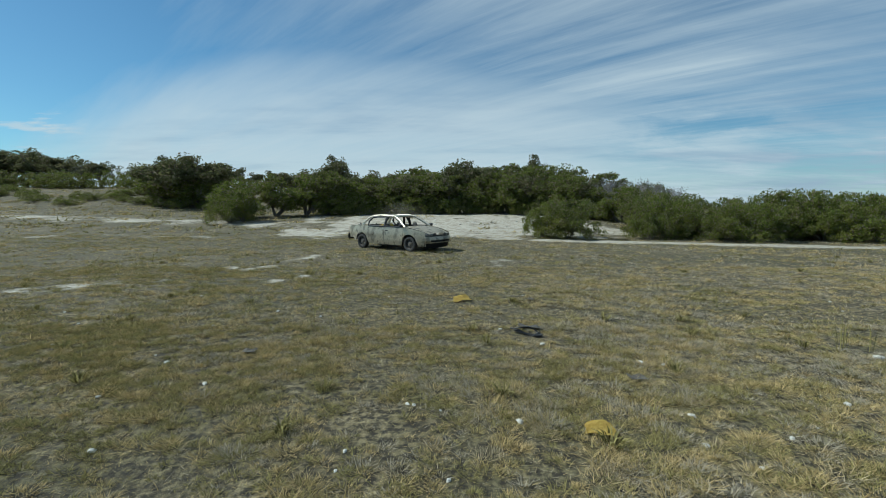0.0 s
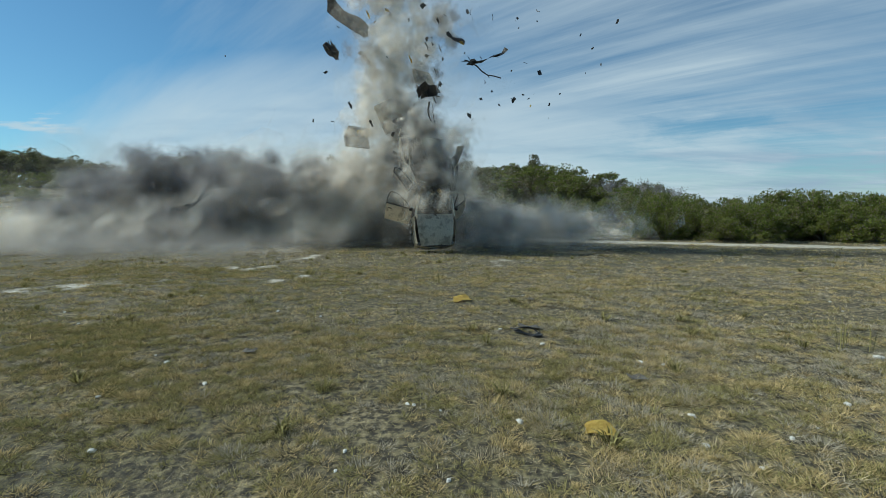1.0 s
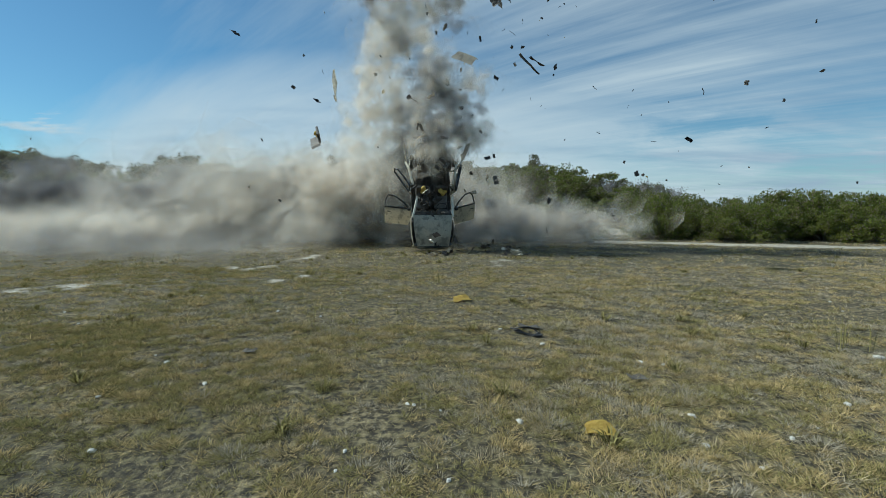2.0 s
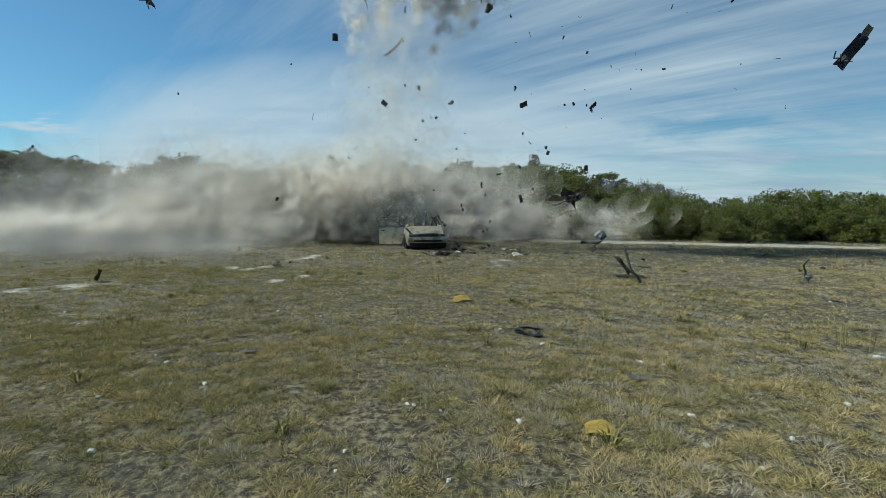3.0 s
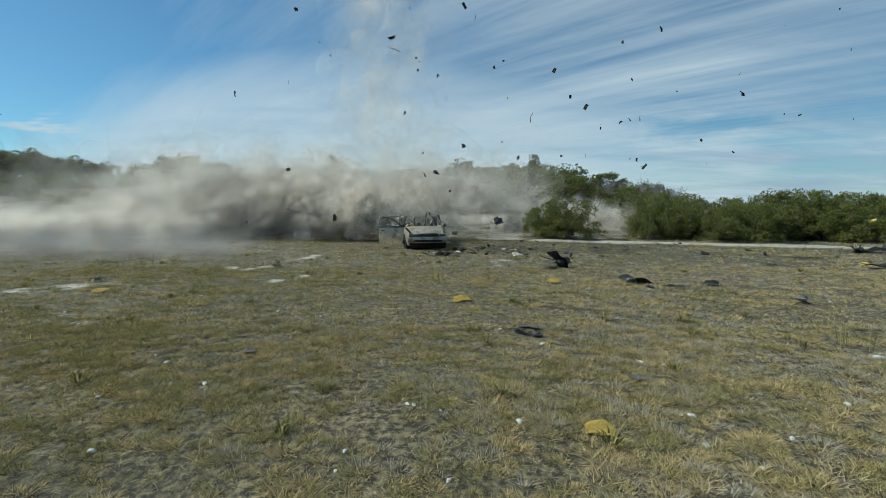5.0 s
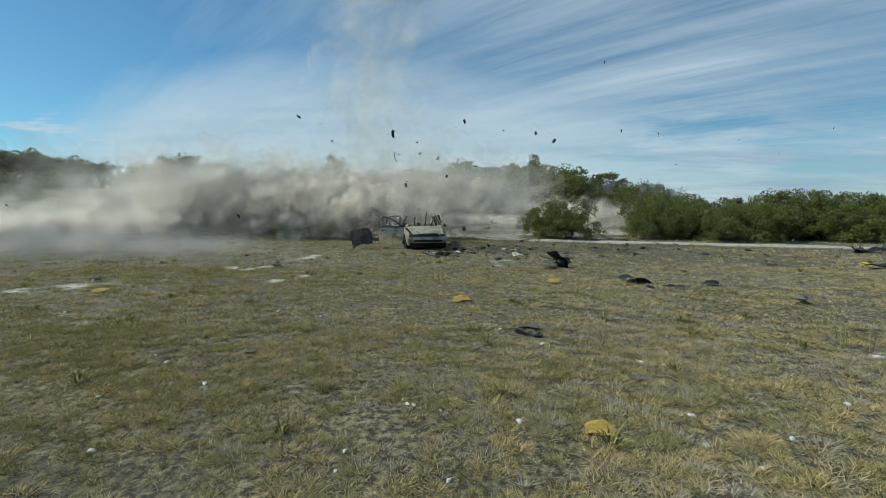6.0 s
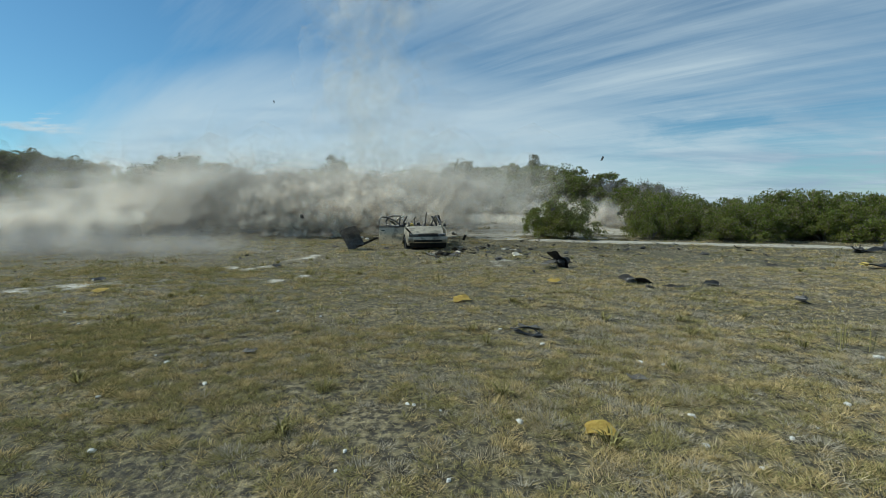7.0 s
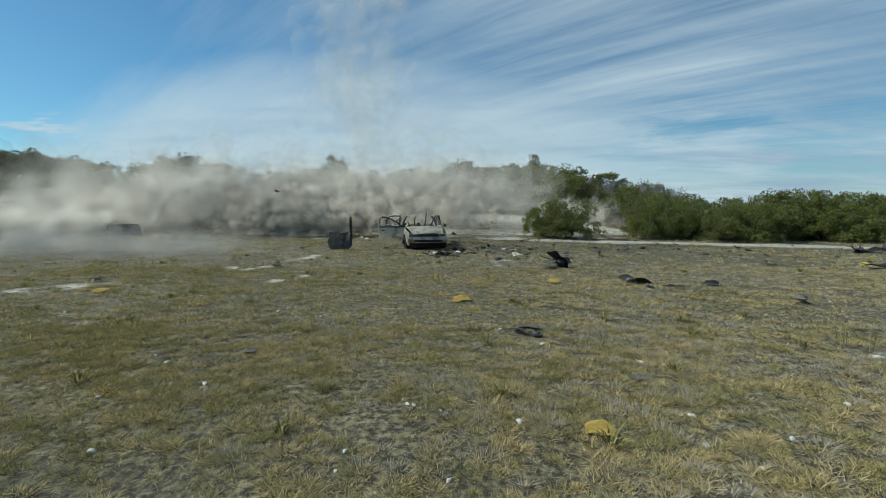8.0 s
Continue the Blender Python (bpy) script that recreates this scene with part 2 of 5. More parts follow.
def sheet(bm, nu, nv, place, thick=0.012):
    """A panel of nu by nv cells; place(u, v) gives the point; it gets a real thickness."""
    rows = [[bm.verts.new(place(i / nu, j / nv)) for j in range(nv + 1)] for i in range(nu + 1)]
    faces = [bm.faces.new((rows[i][j], rows[i + 1][j], rows[i + 1][j + 1], rows[i][j + 1])) for i in range(nu) for j in range(nv)]
    bmesh.ops.solidify(bm, geom=faces, thickness=thick)


def step(a, b, x):
    t = np.clip((x - a) / (b - a), 0, 1)
    return t * t * (3 - 2 * t)


def rnd(a, b):
    return random.uniform(a, b)
# ---- ground ----
def rise(x, y):
    """Height of the ground."""
    z = 1.05 * step(21, 41, y - 0.12 * np.abs(x + 4)) * step(34, 8, x)
    z = z + 2.7 * step(42, 78, y) * step(-14, -44, x) + 1.5 * step(44, 80, y)
    z = z + 0.5 * step(30, 60, y) * step(2, 14, x) * step(40, 18, x)
    return z


def ripple(x, y):
    return 0.014 * np.sin(0.9 * x + 0.4 * y) * np.sin(0.7 * y - 0.3 * x) + 0.012 * np.sin(2.3 * x + 1.1) * np.sin(2.1 * y + 0.5)


def soft_noise(x, y, seed=0):
    """A few crossed waves: smooth and irregular, between about -1 and 1."""
    r = np.random.RandomState(seed)
    s = 0
    for k in range(7):
        a, f = r.uniform(0, math.tau), r.uniform(0.35, 1.0) * (1 + 0.25 * k)
        s = s + np.sin(f * (x * math.cos(a) + y * math.sin(a)) + r.uniform(0, math.tau)) / (1 + 0.2 * k)
    return s / 3.2


def blob(x, y, cx, cy, rx, ry, turn=0.0):
    c, s = math.cos(radians(turn)), math.sin(radians(turn))
    u, v = (x - cx) * c + (y - cy) * s, -(x - cx) * s + (y - cy) * c
    return np.clip(1.15 - np.sqrt((u / rx) ** 2 + (v / ry) ** 2), 0, 1)


def bareness(x, y):
    """Where the pale limestone soil lies open: 0 to 1."""
    n, m, q = soft_noise(x * 1.6, y * 1.6, 3), soft_noise(x * 5.5, y * 5.5, 13), soft_noise(x * 10, y * 10, 23)
    b = 0.10 + 0.08 * n + 0.15 * m * step(4, 11, y)
    for spec in ((-7.7, 9.3, 2.0, 0.75, 42), (-5.6, 11.9, 2.3, 1.1, 55), (-4.3, 14.6, 2.3, 1.2, 65), (-9.6, 8.1, 1.7, 0.6, 20), (-3.6, 10.2, 1.8, 1.0, 40), (-7.5, 12.5, 1.4, 0.6, 30),
                 (-1.0, 4.0, 1.7, 1.0, 0), (1.7, 3.2, 1.5, 0.8, 10), (2.1, 13.0, 1.3, 1.5, 0), (-2.4, 6.6, 1.8, 1.3, 30), (3.4, 3.4, 1.4, 0.8, 0)):
        b = b + blob(x, y, *spec) * (0.15 + 0.16 * n + 0.36 * m + 0.34 * q) * (0.35 if spec[1] < 7.5 else 1.0 if spec[0] > -9 else 0.6)
    slope = step(20.5, 25, y - 0.1 * np.abs(x + 1) + 1.5 * n) * step(-14, -6, x + 2 * n) * step(14, 10, x) * step(46, 40, y)
    b = np.maximum(b, slope * (0.72 + 0.25 * n + 0.25 * m))
    road = np.exp(-((y - (20.8 - 0.30 * (x - 8)) + 0.25 * n) / 0.95) ** 2) * step(3, 6, x)
    b = np.maximum(b, road * 1.0)
    track = np.exp(-((y - (33.5 - 0.30 * (x + 20)) + n) / 2.6) ** 2) * step(-6, -12, x) * 0.62 + np.exp(-((y - (25 - 0.1 * (x + 20)) + 1.2 * n) / 1.6) ** 2) * step(-3, -10, x) * 0.42
    b = np.maximum(b, track * (0.9 + 0.35 * n + 0.3 * m))
    return np.clip(b, 0, 1)


def make_ground():
    xs = np.unique(np.concatenate([np.linspace(-1500, -80, 16), np.linspace(-80, -24, 60), np.linspace(-24, 24, 300), np.linspace(24, 80, 60), np.linspace(80, 1500, 16)]))
    ys = np.unique(np.concatenate([np.linspace(-400, -3, 14), np.linspace(-3, 26, 210), np.linspace(26, 90, 110), np.linspace(90, 2500, 20)]))
    gx, gy = np.meshgrid(xs, ys, indexing="ij")
    gz = rise(gx, gy) + ripple(gx, gy)
    verts = np.stack([gx, gy, gz], -1).reshape(-1, 3)
    a = (np.arange(len(xs) - 1)[:, None] * len(ys) + np.arange(len(ys) - 1)[None]).ravel()
    faces = np.stack([a, a + len(ys), a + len(ys) + 1, a + 1], -1)
    me = raw_mesh("ground", verts, faces, M_GROUND)
    at = me.attributes.new("bare", "FLOAT", "POINT")
    at.data.foreach_set("value", bareness(gx, gy).astype(np.float32).ravel())
    me.shade_smooth()
    tagged(new("ground", me), "dry pale grassland with open limestone soil", "ground", kind="structure")


def height(x, y):
    return float(rise(np.float64(x), np.float64(y)) + ripple(np.float64(x), np.float64(y)))


def make_grass():
    """Dry tussocks of many blades over thin fallen thatch, fewer where the soil is bare."""
    r = np.random.RandomState(5)
    blades, tones = [], []

    def blade(x, y, turn, reach, tall, width, tone):
        n = len(x)
        base = np.stack([x, y, rise(x, y) + ripple(x, y) - 0.004], -1)
        side = np.stack([-np.sin(turn), np.cos(turn), np.zeros(n)], -1) * width[:, None] / 2
        tip = base + np.stack([np.cos(turn) * reach, np.sin(turn) * reach, tall], -1)
        blades.append(np.stack([base - side, base + side, tip], 1).reshape(-1, 3))
        tones.append(np.repeat(tone, 3))

    def spots(count, y0, y1):
        y = np.sqrt(y0 ** 2 + (y1 ** 2 - y0 ** 2) * r.rand(count))
        return (r.rand(count) * 2 - 1) * (y * 1.12 + 1.0), y

    def tussocks(count, y0, y1, per, radius, length, width):
        x, y = spots(count, y0, y1)
        lush = 0.72 + 0.5 * soft_noise(x * 1.3, y * 1.3, 4) + 0.35 * soft_noise(x * 4.1, y * 4.1, 18)
        keep = r.rand(count) < np.clip(lush, 0.16, 1) * np.clip(1.15 - 1.35 * bareness(x, y), 0.03, 1)
        x, y, lush = x[keep], y[keep], np.clip(lush[keep], 0.4, 1.3)
        size = np.clip(np.exp(r.normal(0, 0.38, len(x))), 0.4, 2.2) * (0.6 + 0.4 * lush)
        tone, comb = r.rand(len(x)), r.rand(len(x)) * math.tau
        many = np.maximum(8, (per * size).astype(int))
        i = np.repeat(np.arange(len(x)), many)
        n = len(i)
        a, d = r.rand(n) * math.tau, np.sqrt(r.rand(n))
        bx, by = x[i] + np.cos(a) * d * radius * size[i] * 1.25, y[i] + np.sin(a) * d * radius * size[i] * 0.85
        l = length * size[i] ** 0.7 * (0.45 + 0.8 * r.rand(n)) * (1.15 - 0.55 * d)
        lean = 0.35 + 0.8 * d + 0.5 * r.rand(n)
        turn = np.where(r.rand(n) < 0.3, comb[i] + r.normal(0, 0.5, n), a + r.normal(0, 0.6, n))
        blade(bx, by, turn, l * lean, l * np.clip(1.15 - 0.6 * lean, 0.22, 1), width * (0.6 + 0.8 * r.rand(n)), tone[i])

    def thatch(count, y0, y1, length, width):
        """Single low blades and fallen straw between the tussocks."""
        x, y = spots(count, y0, y1)
        keep = r.rand(count) < np.clip(0.75 + 0.6 * soft_noise(x * 5, y * 5, 8), 0.1, 1) * np.clip(1.2 - 1.5 * bareness(x, y), 0.04, 1)
        x, y = x[keep], y[keep]
        n = len(x)
        l = length * (0.4 + r.rand(n))
        blade(x, y, r.rand(n) * math.tau, l, l * (0.10 + 0.45 * r.rand(n) ** 2), width * (0.6 + 0.8 * r.rand(n)), 0.3 + 0.7 * r.rand(n))

    # the rest of the field
    x, y = r.uniform(-34, 34, 40000), r.uniform(-16, 26, 40000)
    out = (np.abs(x) > y * 1.1 + 0.9) | (y < 1.7)
    x, y = x[out], y[out]
    l = 0.05 + 0.08 * r.rand(len(x))
    blade(x, y, r.rand(len(x)) * math.tau, l, l * 0.8, np.full(len(x), 0.024), r.rand(len(x)))
    tussocks(7600, 1.6, 6.0, 70, 0.060, 0.066, 0.0066)
    tussocks(9800, 5.8, 12.0, 38, 0.085, 0.078, 0.0120)
    tussocks(9500, 11.7, 26.0, 17, 0.13, 0.105, 0.027)
    tussocks(11000, 26.0, 84.0, 10, 0.45, 0.26, 0.11)
    thatch(90000, 1.6, 6.0, 0.05, 0.006)
    thatch(75000, 5.8, 12.0, 0.065, 0.012)
    thatch(60000, 11.7, 26.0, 0.085, 0.028)
    v = np.concatenate(blades)
    me = raw_mesh("grass", v, np.arange(len(v)).reshape(-1, 3), M_GRASS)
    me.attributes.new("tone", "FLOAT", "POINT").data.foreach_set("value", np.concatenate(tones).astype(np.float32))
    tagged(new("grass", me), "short dry yellow and olive grass tufts", "grass", kind="stuff")


def make_weeds():
    """Low dark weeds and taller seed stalks among the grass."""
    r = random.Random(12)
    for k in range(58):
        y = r.uniform(2.6, 15)
        x = r.uniform(-1, 1) * y * 1.02
        bm = bmesh.new()
        tall = k < 6
        if k >= 46:
            x, y = r.uniform(-1.6, 0.6), r.uniform(15.3, 16.3)
        if tall:
            x, y = ((4.81, 4.97), (4.9, 5.05), (4.7, 7.12), (-0.1, 9.4), (-1.9, 6.0), (5.1, 4.9))[k]
        for i in range(7 if tall else 34):
            a, l = r.uniform(0, math.tau), r.uniform(0.25, 0.5) if tall else r.uniform(0.06, 0.15)
            lean = r.uniform(0.1, 0.45) if tall else r.uniform(0.4, 1.3)
            d = Vector((math.cos(a), math.sin(a), 0))
            o = d * r.uniform(0, 0.06)
            s = d.cross((0, 0, 1)) * (0.0035 if tall else 0.006)
            mid, end = o + d * l * lean * 0.4 + Vector((0, 0, l * 0.6)), o + d * l * lean + Vector((0, 0, l * 0.95 / (1 + lean * 0.5)))
            vs = [bm.verts.new(p) for p in (o - s, o + s, mid + s, mid - s, end)]
            bm.faces.new(vs[:4]), bm.faces.new((vs[3], vs[2], vs[4]))
        ob = part("weed_tuft", bm, M_GRASS, label="tall pale dry grass tuft with seed stalks" if tall else "low bushy dry weed tuft in short grass")
        tagged(ob, category="weed", group="weed tufts in the field")
        ob.location = (x, y, height(x, y) - 0.005)


def make_stones():
    r = random.Random(3)
    spots = [(0.61, 3.21, 0.042), (2.06, 3.35, 0.038), (-0.25, 3.51, 0.028), (-2.31, 3.96, 0.034), (2.2, 4.56, 0.04), (3.55, 3.57, 0.04), (4.96, 4.68, 0.06), (2.1, 2.63, 0.028),
             (1.9, 2.9, 0.03), (2.6, 3.0, 0.03), (-0.02, 3.4, 0.02), (-0.7, 2.6, 0.02)]
    spots += [(r.uniform(-1, 1) * y, y, r.uniform(0.012, 0.04)) for y in [r.uniform(2.2, 12) for _ in range(55)]]
    spots += [(r.uniform(-6, 7), r.uniform(22, 34), r.uniform(0.05, 0.16)) for _ in range(40)]
    kinds = []
    for k in range(4):
        bm = bmesh.new()
        bmesh.ops.create_icosphere(bm, subdivisions=2, radius=1)
        for v in bm.verts:
            v.co = Vector((v.co.x * 1.2, v.co.y * 0.85, v.co.z * 0.6)) * (1 + 0.45 * noise.noise(v.co * 1.3 + Vector((k * 7, 0, 0))))
        kinds.append(mesh_of("stone", bm, M_STONE))
    for i, (x, y, s) in enumerate(spots):
        ob = tagged(new("stone", kinds[i % 4]), "small white limestone stone lying in dry grass", "stone", "stones in the field")
        s *= 0.72
        ob.location, ob.scale, ob.rotation_euler = (x, y, height(x, y) + s * 0.25), (s, s, s), (0, 0, r.uniform(0, 6))


make_ground()
make_grass()
make_weeds()
make_stones()


# ---- trees ----
def limbs(bm, r, base, way, length, rad, depth, ends, sides=5):
    """Branches that fork; the ends are gathered."""
    pts, p, d = [base], Vector(base), Vector(way).normalized()
    for k in range(3):
        d = (d + Vector((r.uniform(-1, 1), r.uniform(-1, 1), r.uniform(-0.4, 0.7))) * 0.28).normalized()
        p = p + d * length / 3
        pts.append(p)
    tube(bm, pts, rad, rad * 0.6, sides, False)
    ends.append(p)
    if depth:
        for k in range(r.choice((2, 3, 3))):
            limbs(bm, r, p if k else pts[2], (d + Vector((r.uniform(-1, 1), r.uniform(-1, 1), r.uniform(-0.3, 0.9))) * 0.85), length * r.uniform(0.6, 0.85), rad * 0.58, depth - 1, ends, max(3, sides - 1))


def leaf_cloud(r, centres, radii, per, size, flat=0.7, upright=0.0):
    """Many small leaf sprays over each clump, turned outwards, so that a clump has a lit and a shaded side."""
    out = []
    for c, rad in zip(centres, radii):
        d = r.normal(size=(per, 3))
        d[:, 2] += 0.25
        d /= np.linalg.norm(d, axis=1)[:, None]
        o = np.array(c) + d * (rad * (0.55 + 0.5 * r.rand(per)))[:, None] * np.array([1, 1, flat])
        face = d + r.normal(size=(per, 3)) * 0.45
        a = r.normal(size=(per, 3))
        a[:, 2] += upright
        a -= face * (np.sum(a * face, 1) / np.sum(face * face, 1))[:, None]
        a += d * 0.45 * np.linalg.norm(a, axis=1)[:, None]
        a /= np.linalg.norm(a, axis=1)[:, None]
        b = np.cross(a, face)
        b /= np.linalg.norm(b, axis=1)[:, None]
        s = (size * (0.55 + 0.9 * r.rand(per)))[:, None]
        out.append(np.stack([o - b * s * 0.36 - a * s * 0.4, o + b * s * 0.36 - a * s * 0.25, o + a * s * 0.8], 1))
    v = np.concatenate(out).reshape(-1, 3)
    return v, np.arange(len(v)).reshape(-1, 3)


def tree_meshes(seed, kind):
    """Trunk and crown, about one unit high. kind: oak, juniper, bush, bare."""
    r, q = random.Random(seed), np.random.RandomState(seed)
    bm, ends = bmesh.new(), []
    if kind == "oak":
        for k in range(3):
            limbs(bm, r, Vector((r.uniform(-0.015, 0.015), r.uniform(-0.015, 0.015), -0.02)), (r.uniform(-0.5, 0.5), r.uniform(-0.5, 0.5), 1), 0.36, 0.035, 3, ends)
        ends = [e for e in ends if e.z > 0.34]
        centres = [(e.x * 1.15, e.y * 1.15, min(e.z, 0.95)) for e in ends]
        radii = [r.uniform(0.07, 0.13) for _ in centres]
        per, size, flat, up = max(30, 5000 // len(centres)), 0.034, 0.7, 0.0
    elif kind == "juniper":
        for k in range(4):
            limbs(bm, r, Vector((r.uniform(-0.01, 0.01), r.uniform(-0.01, 0.01), -0.02)), (r.uniform(-0.7, 0.7), r.uniform(-0.7, 0.7), 1), 0.3, 0.028, 2, ends)
        centres = [(e.x, e.y, e.z * 0.95) for e in ends if e.z > 0.22]
        for k in range(42):
            a, z = r.uniform(0, math.tau), r.uniform(0.16, 0.93)
            w = 0.46 * math.sin(math.pi * min(1, (z + 0.16) / 1.15)) ** 0.75 * r.uniform(0.45, 1.08)
            centres.append((w * math.cos(a), w * math.sin(a), z))
        radii = [r.uniform(0.07, 0.15) for _ in centres]
        per, size, flat, up = max(30, 6200 // len(centres)), 0.036, 0.8, 0.7
    elif kind in ("bush", "scrub"):
        for k in range(6 if kind == "bush" else 3):
            a = r.uniform(0, math.tau)
            limbs(bm, r, Vector((0.015 * math.cos(a), 0.015 * math.sin(a), -0.02)), (math.cos(a) * 0.7, math.sin(a) * 0.7, 0.8), 0.3, 0.022, 2, ends)
        centres = [(e.x, e.y, max(0.1, e.z * 0.9)) for e in ends]
        for k in range(78):
            a, z = r.uniform(0, math.tau), r.uniform(0.04, 0.9)
            w = 0.78 * (1 - (z / 1.05) ** 2.4) ** 0.5 * r.uniform(0.62, 1.02)
            centres.append((w * math.cos(a), w * math.sin(a), z * r.uniform(0.85, 1.1)))
        radii = [r.uniform(0.09, 0.17) for _ in centres]
        per, size, flat, up = (max(30, 17000 // len(centres)), 0.032, 0.9, 1.3) if kind == "bush" else (max(20, 2800 // len(centres)), 0.055, 0.85, 0.8)
    else:
        for k in range(4):
            limbs(bm, r, Vector((r.uniform(-0.01, 0.01), r.uniform(-0.01, 0.01), -0.02)), (r.uniform(-0.45, 0.45), r.uniform(-0.45, 0.45), 1), 0.33, 0.016, 3, ends, 4)
        trunk = mesh_of("trunk", bm, M_GREYTWIG)
        q2 = [(e.x, e.y, e.z) for e in ends if e.z > 0.4]
        v, f = leaf_cloud(q, q2, [0.07] * len(q2), 14, 0.05, 1.0, 0.8)
        v = v.reshape(-1, 3, 3)
        mid = (v[:, 0] + v[:, 1]) / 2
        v[:, 0], v[:, 1] = mid + (v[:, 0] - mid) * 0.12, mid + (v[:, 1] - mid) * 0.12
        return trunk, raw_mesh("crown", v.reshape(-1, 3), f, M_GREYTWIG)
    trunk = mesh_of("trunk", bm, M_BARK)
    v, f = leaf_cloud(q, centres, radii, per, size, flat, up)
    return trunk, raw_mesh("crown", v, f, M_OAK if kind == "oak" else M_JUNIPER)


TREES = {k: [tree_meshes(s + 10 * i, k) for s in range(n)] for i, (k, n) in enumerate((("oak", 4), ("juniper", 4), ("bush", 4), ("bare", 3), ("scrub", 3)))}
TREE_LABEL = {"oak": "rounded dark green live oak tree", "juniper": "dense olive green juniper tree", "bush": "low spreading bright green juniper bush", "bare": "leafless grey-twigged small tree", "scrub": "low olive green juniper scrub bush"}
count_trees = 0


def plant(kind, x, y, tall, wide=1.0, sink=0.0):
    """A tree of that height at x, y; wide: its width against its usual one."""
    global count_trees
    count_trees += 1
    trunk, crown = TREES[kind][count_trees % len(TREES[kind])]
    ob = new("bush" if kind in ("bush", "scrub") else "tree")
    ob.location = (x, y, height(x, y) - sink)
    ob.rotation_euler = (0, 0, (count_trees * 2.4) % 6.28)
    ob.scale = (tall * wide, tall * wide, tall)
    tagged(ob, TREE_LABEL[kind] + (" at the edge of the clearing" if y < 45 else " in the far tree line"), "bush" if kind in ("bush", "scrub") else "tree", "bushes" if kind in ("bush", "scrub") else "trees")
    shared("trunk", trunk, ob), shared("crown", crown, ob)


def make_woods():
    r = random.Random(21)
    # bushes by the pale track, nearest first
    for x, y, tall, wide in ((6.9, 23.2, 2.2, 1.0), (5.6, 23.6, 1.9, 0.85), (11.1, 22.6, 2.0, 0.8), (12.3, 23.4, 2.25, 1.0), (13.8, 21.8, 1.95, 1.0), (15.3, 21.4, 2.1, 1.0),
                             (17.1, 22.6, 2.4, 1.0), (19.0, 23.0, 2.7, 1.1), (20.2, 22.6, 2.6, 1.0), (19.2, 21.4, 2.0, 1.0), (20.9, 20.2, 2.2, 1.0), (22.6, 21.0, 2.2, 1.0), (15.6, 24.5, 2.3, 1.0), (20.6, 24.3, 2.3, 1.0), (24.5, 22.5, 2.6, 1.0),
                             (12.6, 26.0, 2.6, 0.9), (14.2, 26.5, 2.6, 1.0)):
        plant("bush", x, y, tall, wide)
    # the wood behind the clearing: x, y, height
    for x, y, tall in ((-15.5, 33, 2.4), (-17.5, 36, 3.3), (-14.5, 37, 3.6), (-12.2, 38, 3.7), (-10.4, 39, 3.9)):
        plant("juniper", x, y, tall, 1.3)
    plant("bush", -16.3, 32.5, 2.3, 1.0)
    for k in range(30):
        x = -11 + k * 0.95 + r.uniform(-0.4, 0.4)
        y = 41.5 - 0.012 * (x - 2) ** 2 - max(0, x - 4) * 0.55 + r.uniform(-0.8, 0.8)
        plant("juniper" if k % 4 else "oak", x, y, r.uniform(2.9, 3.9) - 1.2 * step(9, 17, x), r.uniform(1.15, 1.45))
        plant("scrub", x + 0.5, y - 1.3, r.uniform(1.0, 1.9), 0.95)
    for k in range(26):
        x = -14 + k * 1.35 + r.uniform(-0.5, 0.5)
        y = 46 - max(0, x - 4) * 0.45 + r.uniform(-1, 1)
        crest = 5.0 - 0.8 * step(-2, -10, x) - 1.9 * step(9, 21, x)
        plant("oak" if k % 3 == 0 else "juniper", x, y, crest * r.uniform(0.86, 1.04), r.uniform(1.1, 1.4))
    plant("oak", 1.6, 44, 5.6, 1.1), plant("oak", 2.9, 45, 5.3, 1.2), plant("oak", -12.2, 50, 6.5, 0.8), plant("oak", 9.6, 46, 6.0, 0.7)
    # grey leafless trees
    for x, y, tall in ((15.4, 38, 4.1), (16.8, 37, 4.0), (18.0, 37.5, 4.1), (19.3, 38, 3.7), (20.5, 38.5, 3.5), (14.2, 37, 4.0), (13.0, 36, 3.6), (17.5, 34, 3.2), (15.8, 33, 3.1)):
        plant("bare", x, y, tall, 0.95)
    # the lone broad oak and the far line behind the rising field
    plant("juniper", -34.6, 54.5, 5.2, 1.5), plant("juniper", -31.0, 54.5, 5.0, 1.5), plant("juniper", -32.8, 53.8, 4.4, 1.5), plant("oak", -33.0, 54, 6.7, 1.3), plant("oak", -30.4, 55, 6.2, 1.2), plant("oak", -35.6, 55.5, 6.1, 1.2), plant("scrub", -31, 53, 2.6, 1.1), plant("scrub", -34.5, 53, 2.4, 1.1)
    for k in range(30):
        x = -88 + k * 2.2 + r.uniform(-0.8, 0.8)
        y = 80 + r.uniform(-3, 4)
        kind = "bare" if 5 < k < 20 and k % 2 else "oak"
        plant(kind, x, y, (r.uniform(6.2, 7.6) if k < 9 else r.uniform(4.6, 5.4) if k < 13 else r.uniform(3.4, 4.4)) * (0.9 if kind == "bare" else 1), 1.25)
        plant("scrub", x + 1, y - 6, r.uniform(2.0, 3.0), 1.2)
    for k in range(13):
        x = -24 + k * 3.4 + r.uniform(-1, 1)
        plant("oak", x, 70 + r.uniform(-4, 6), r.uniform(4.6, 5.6), 1.5)
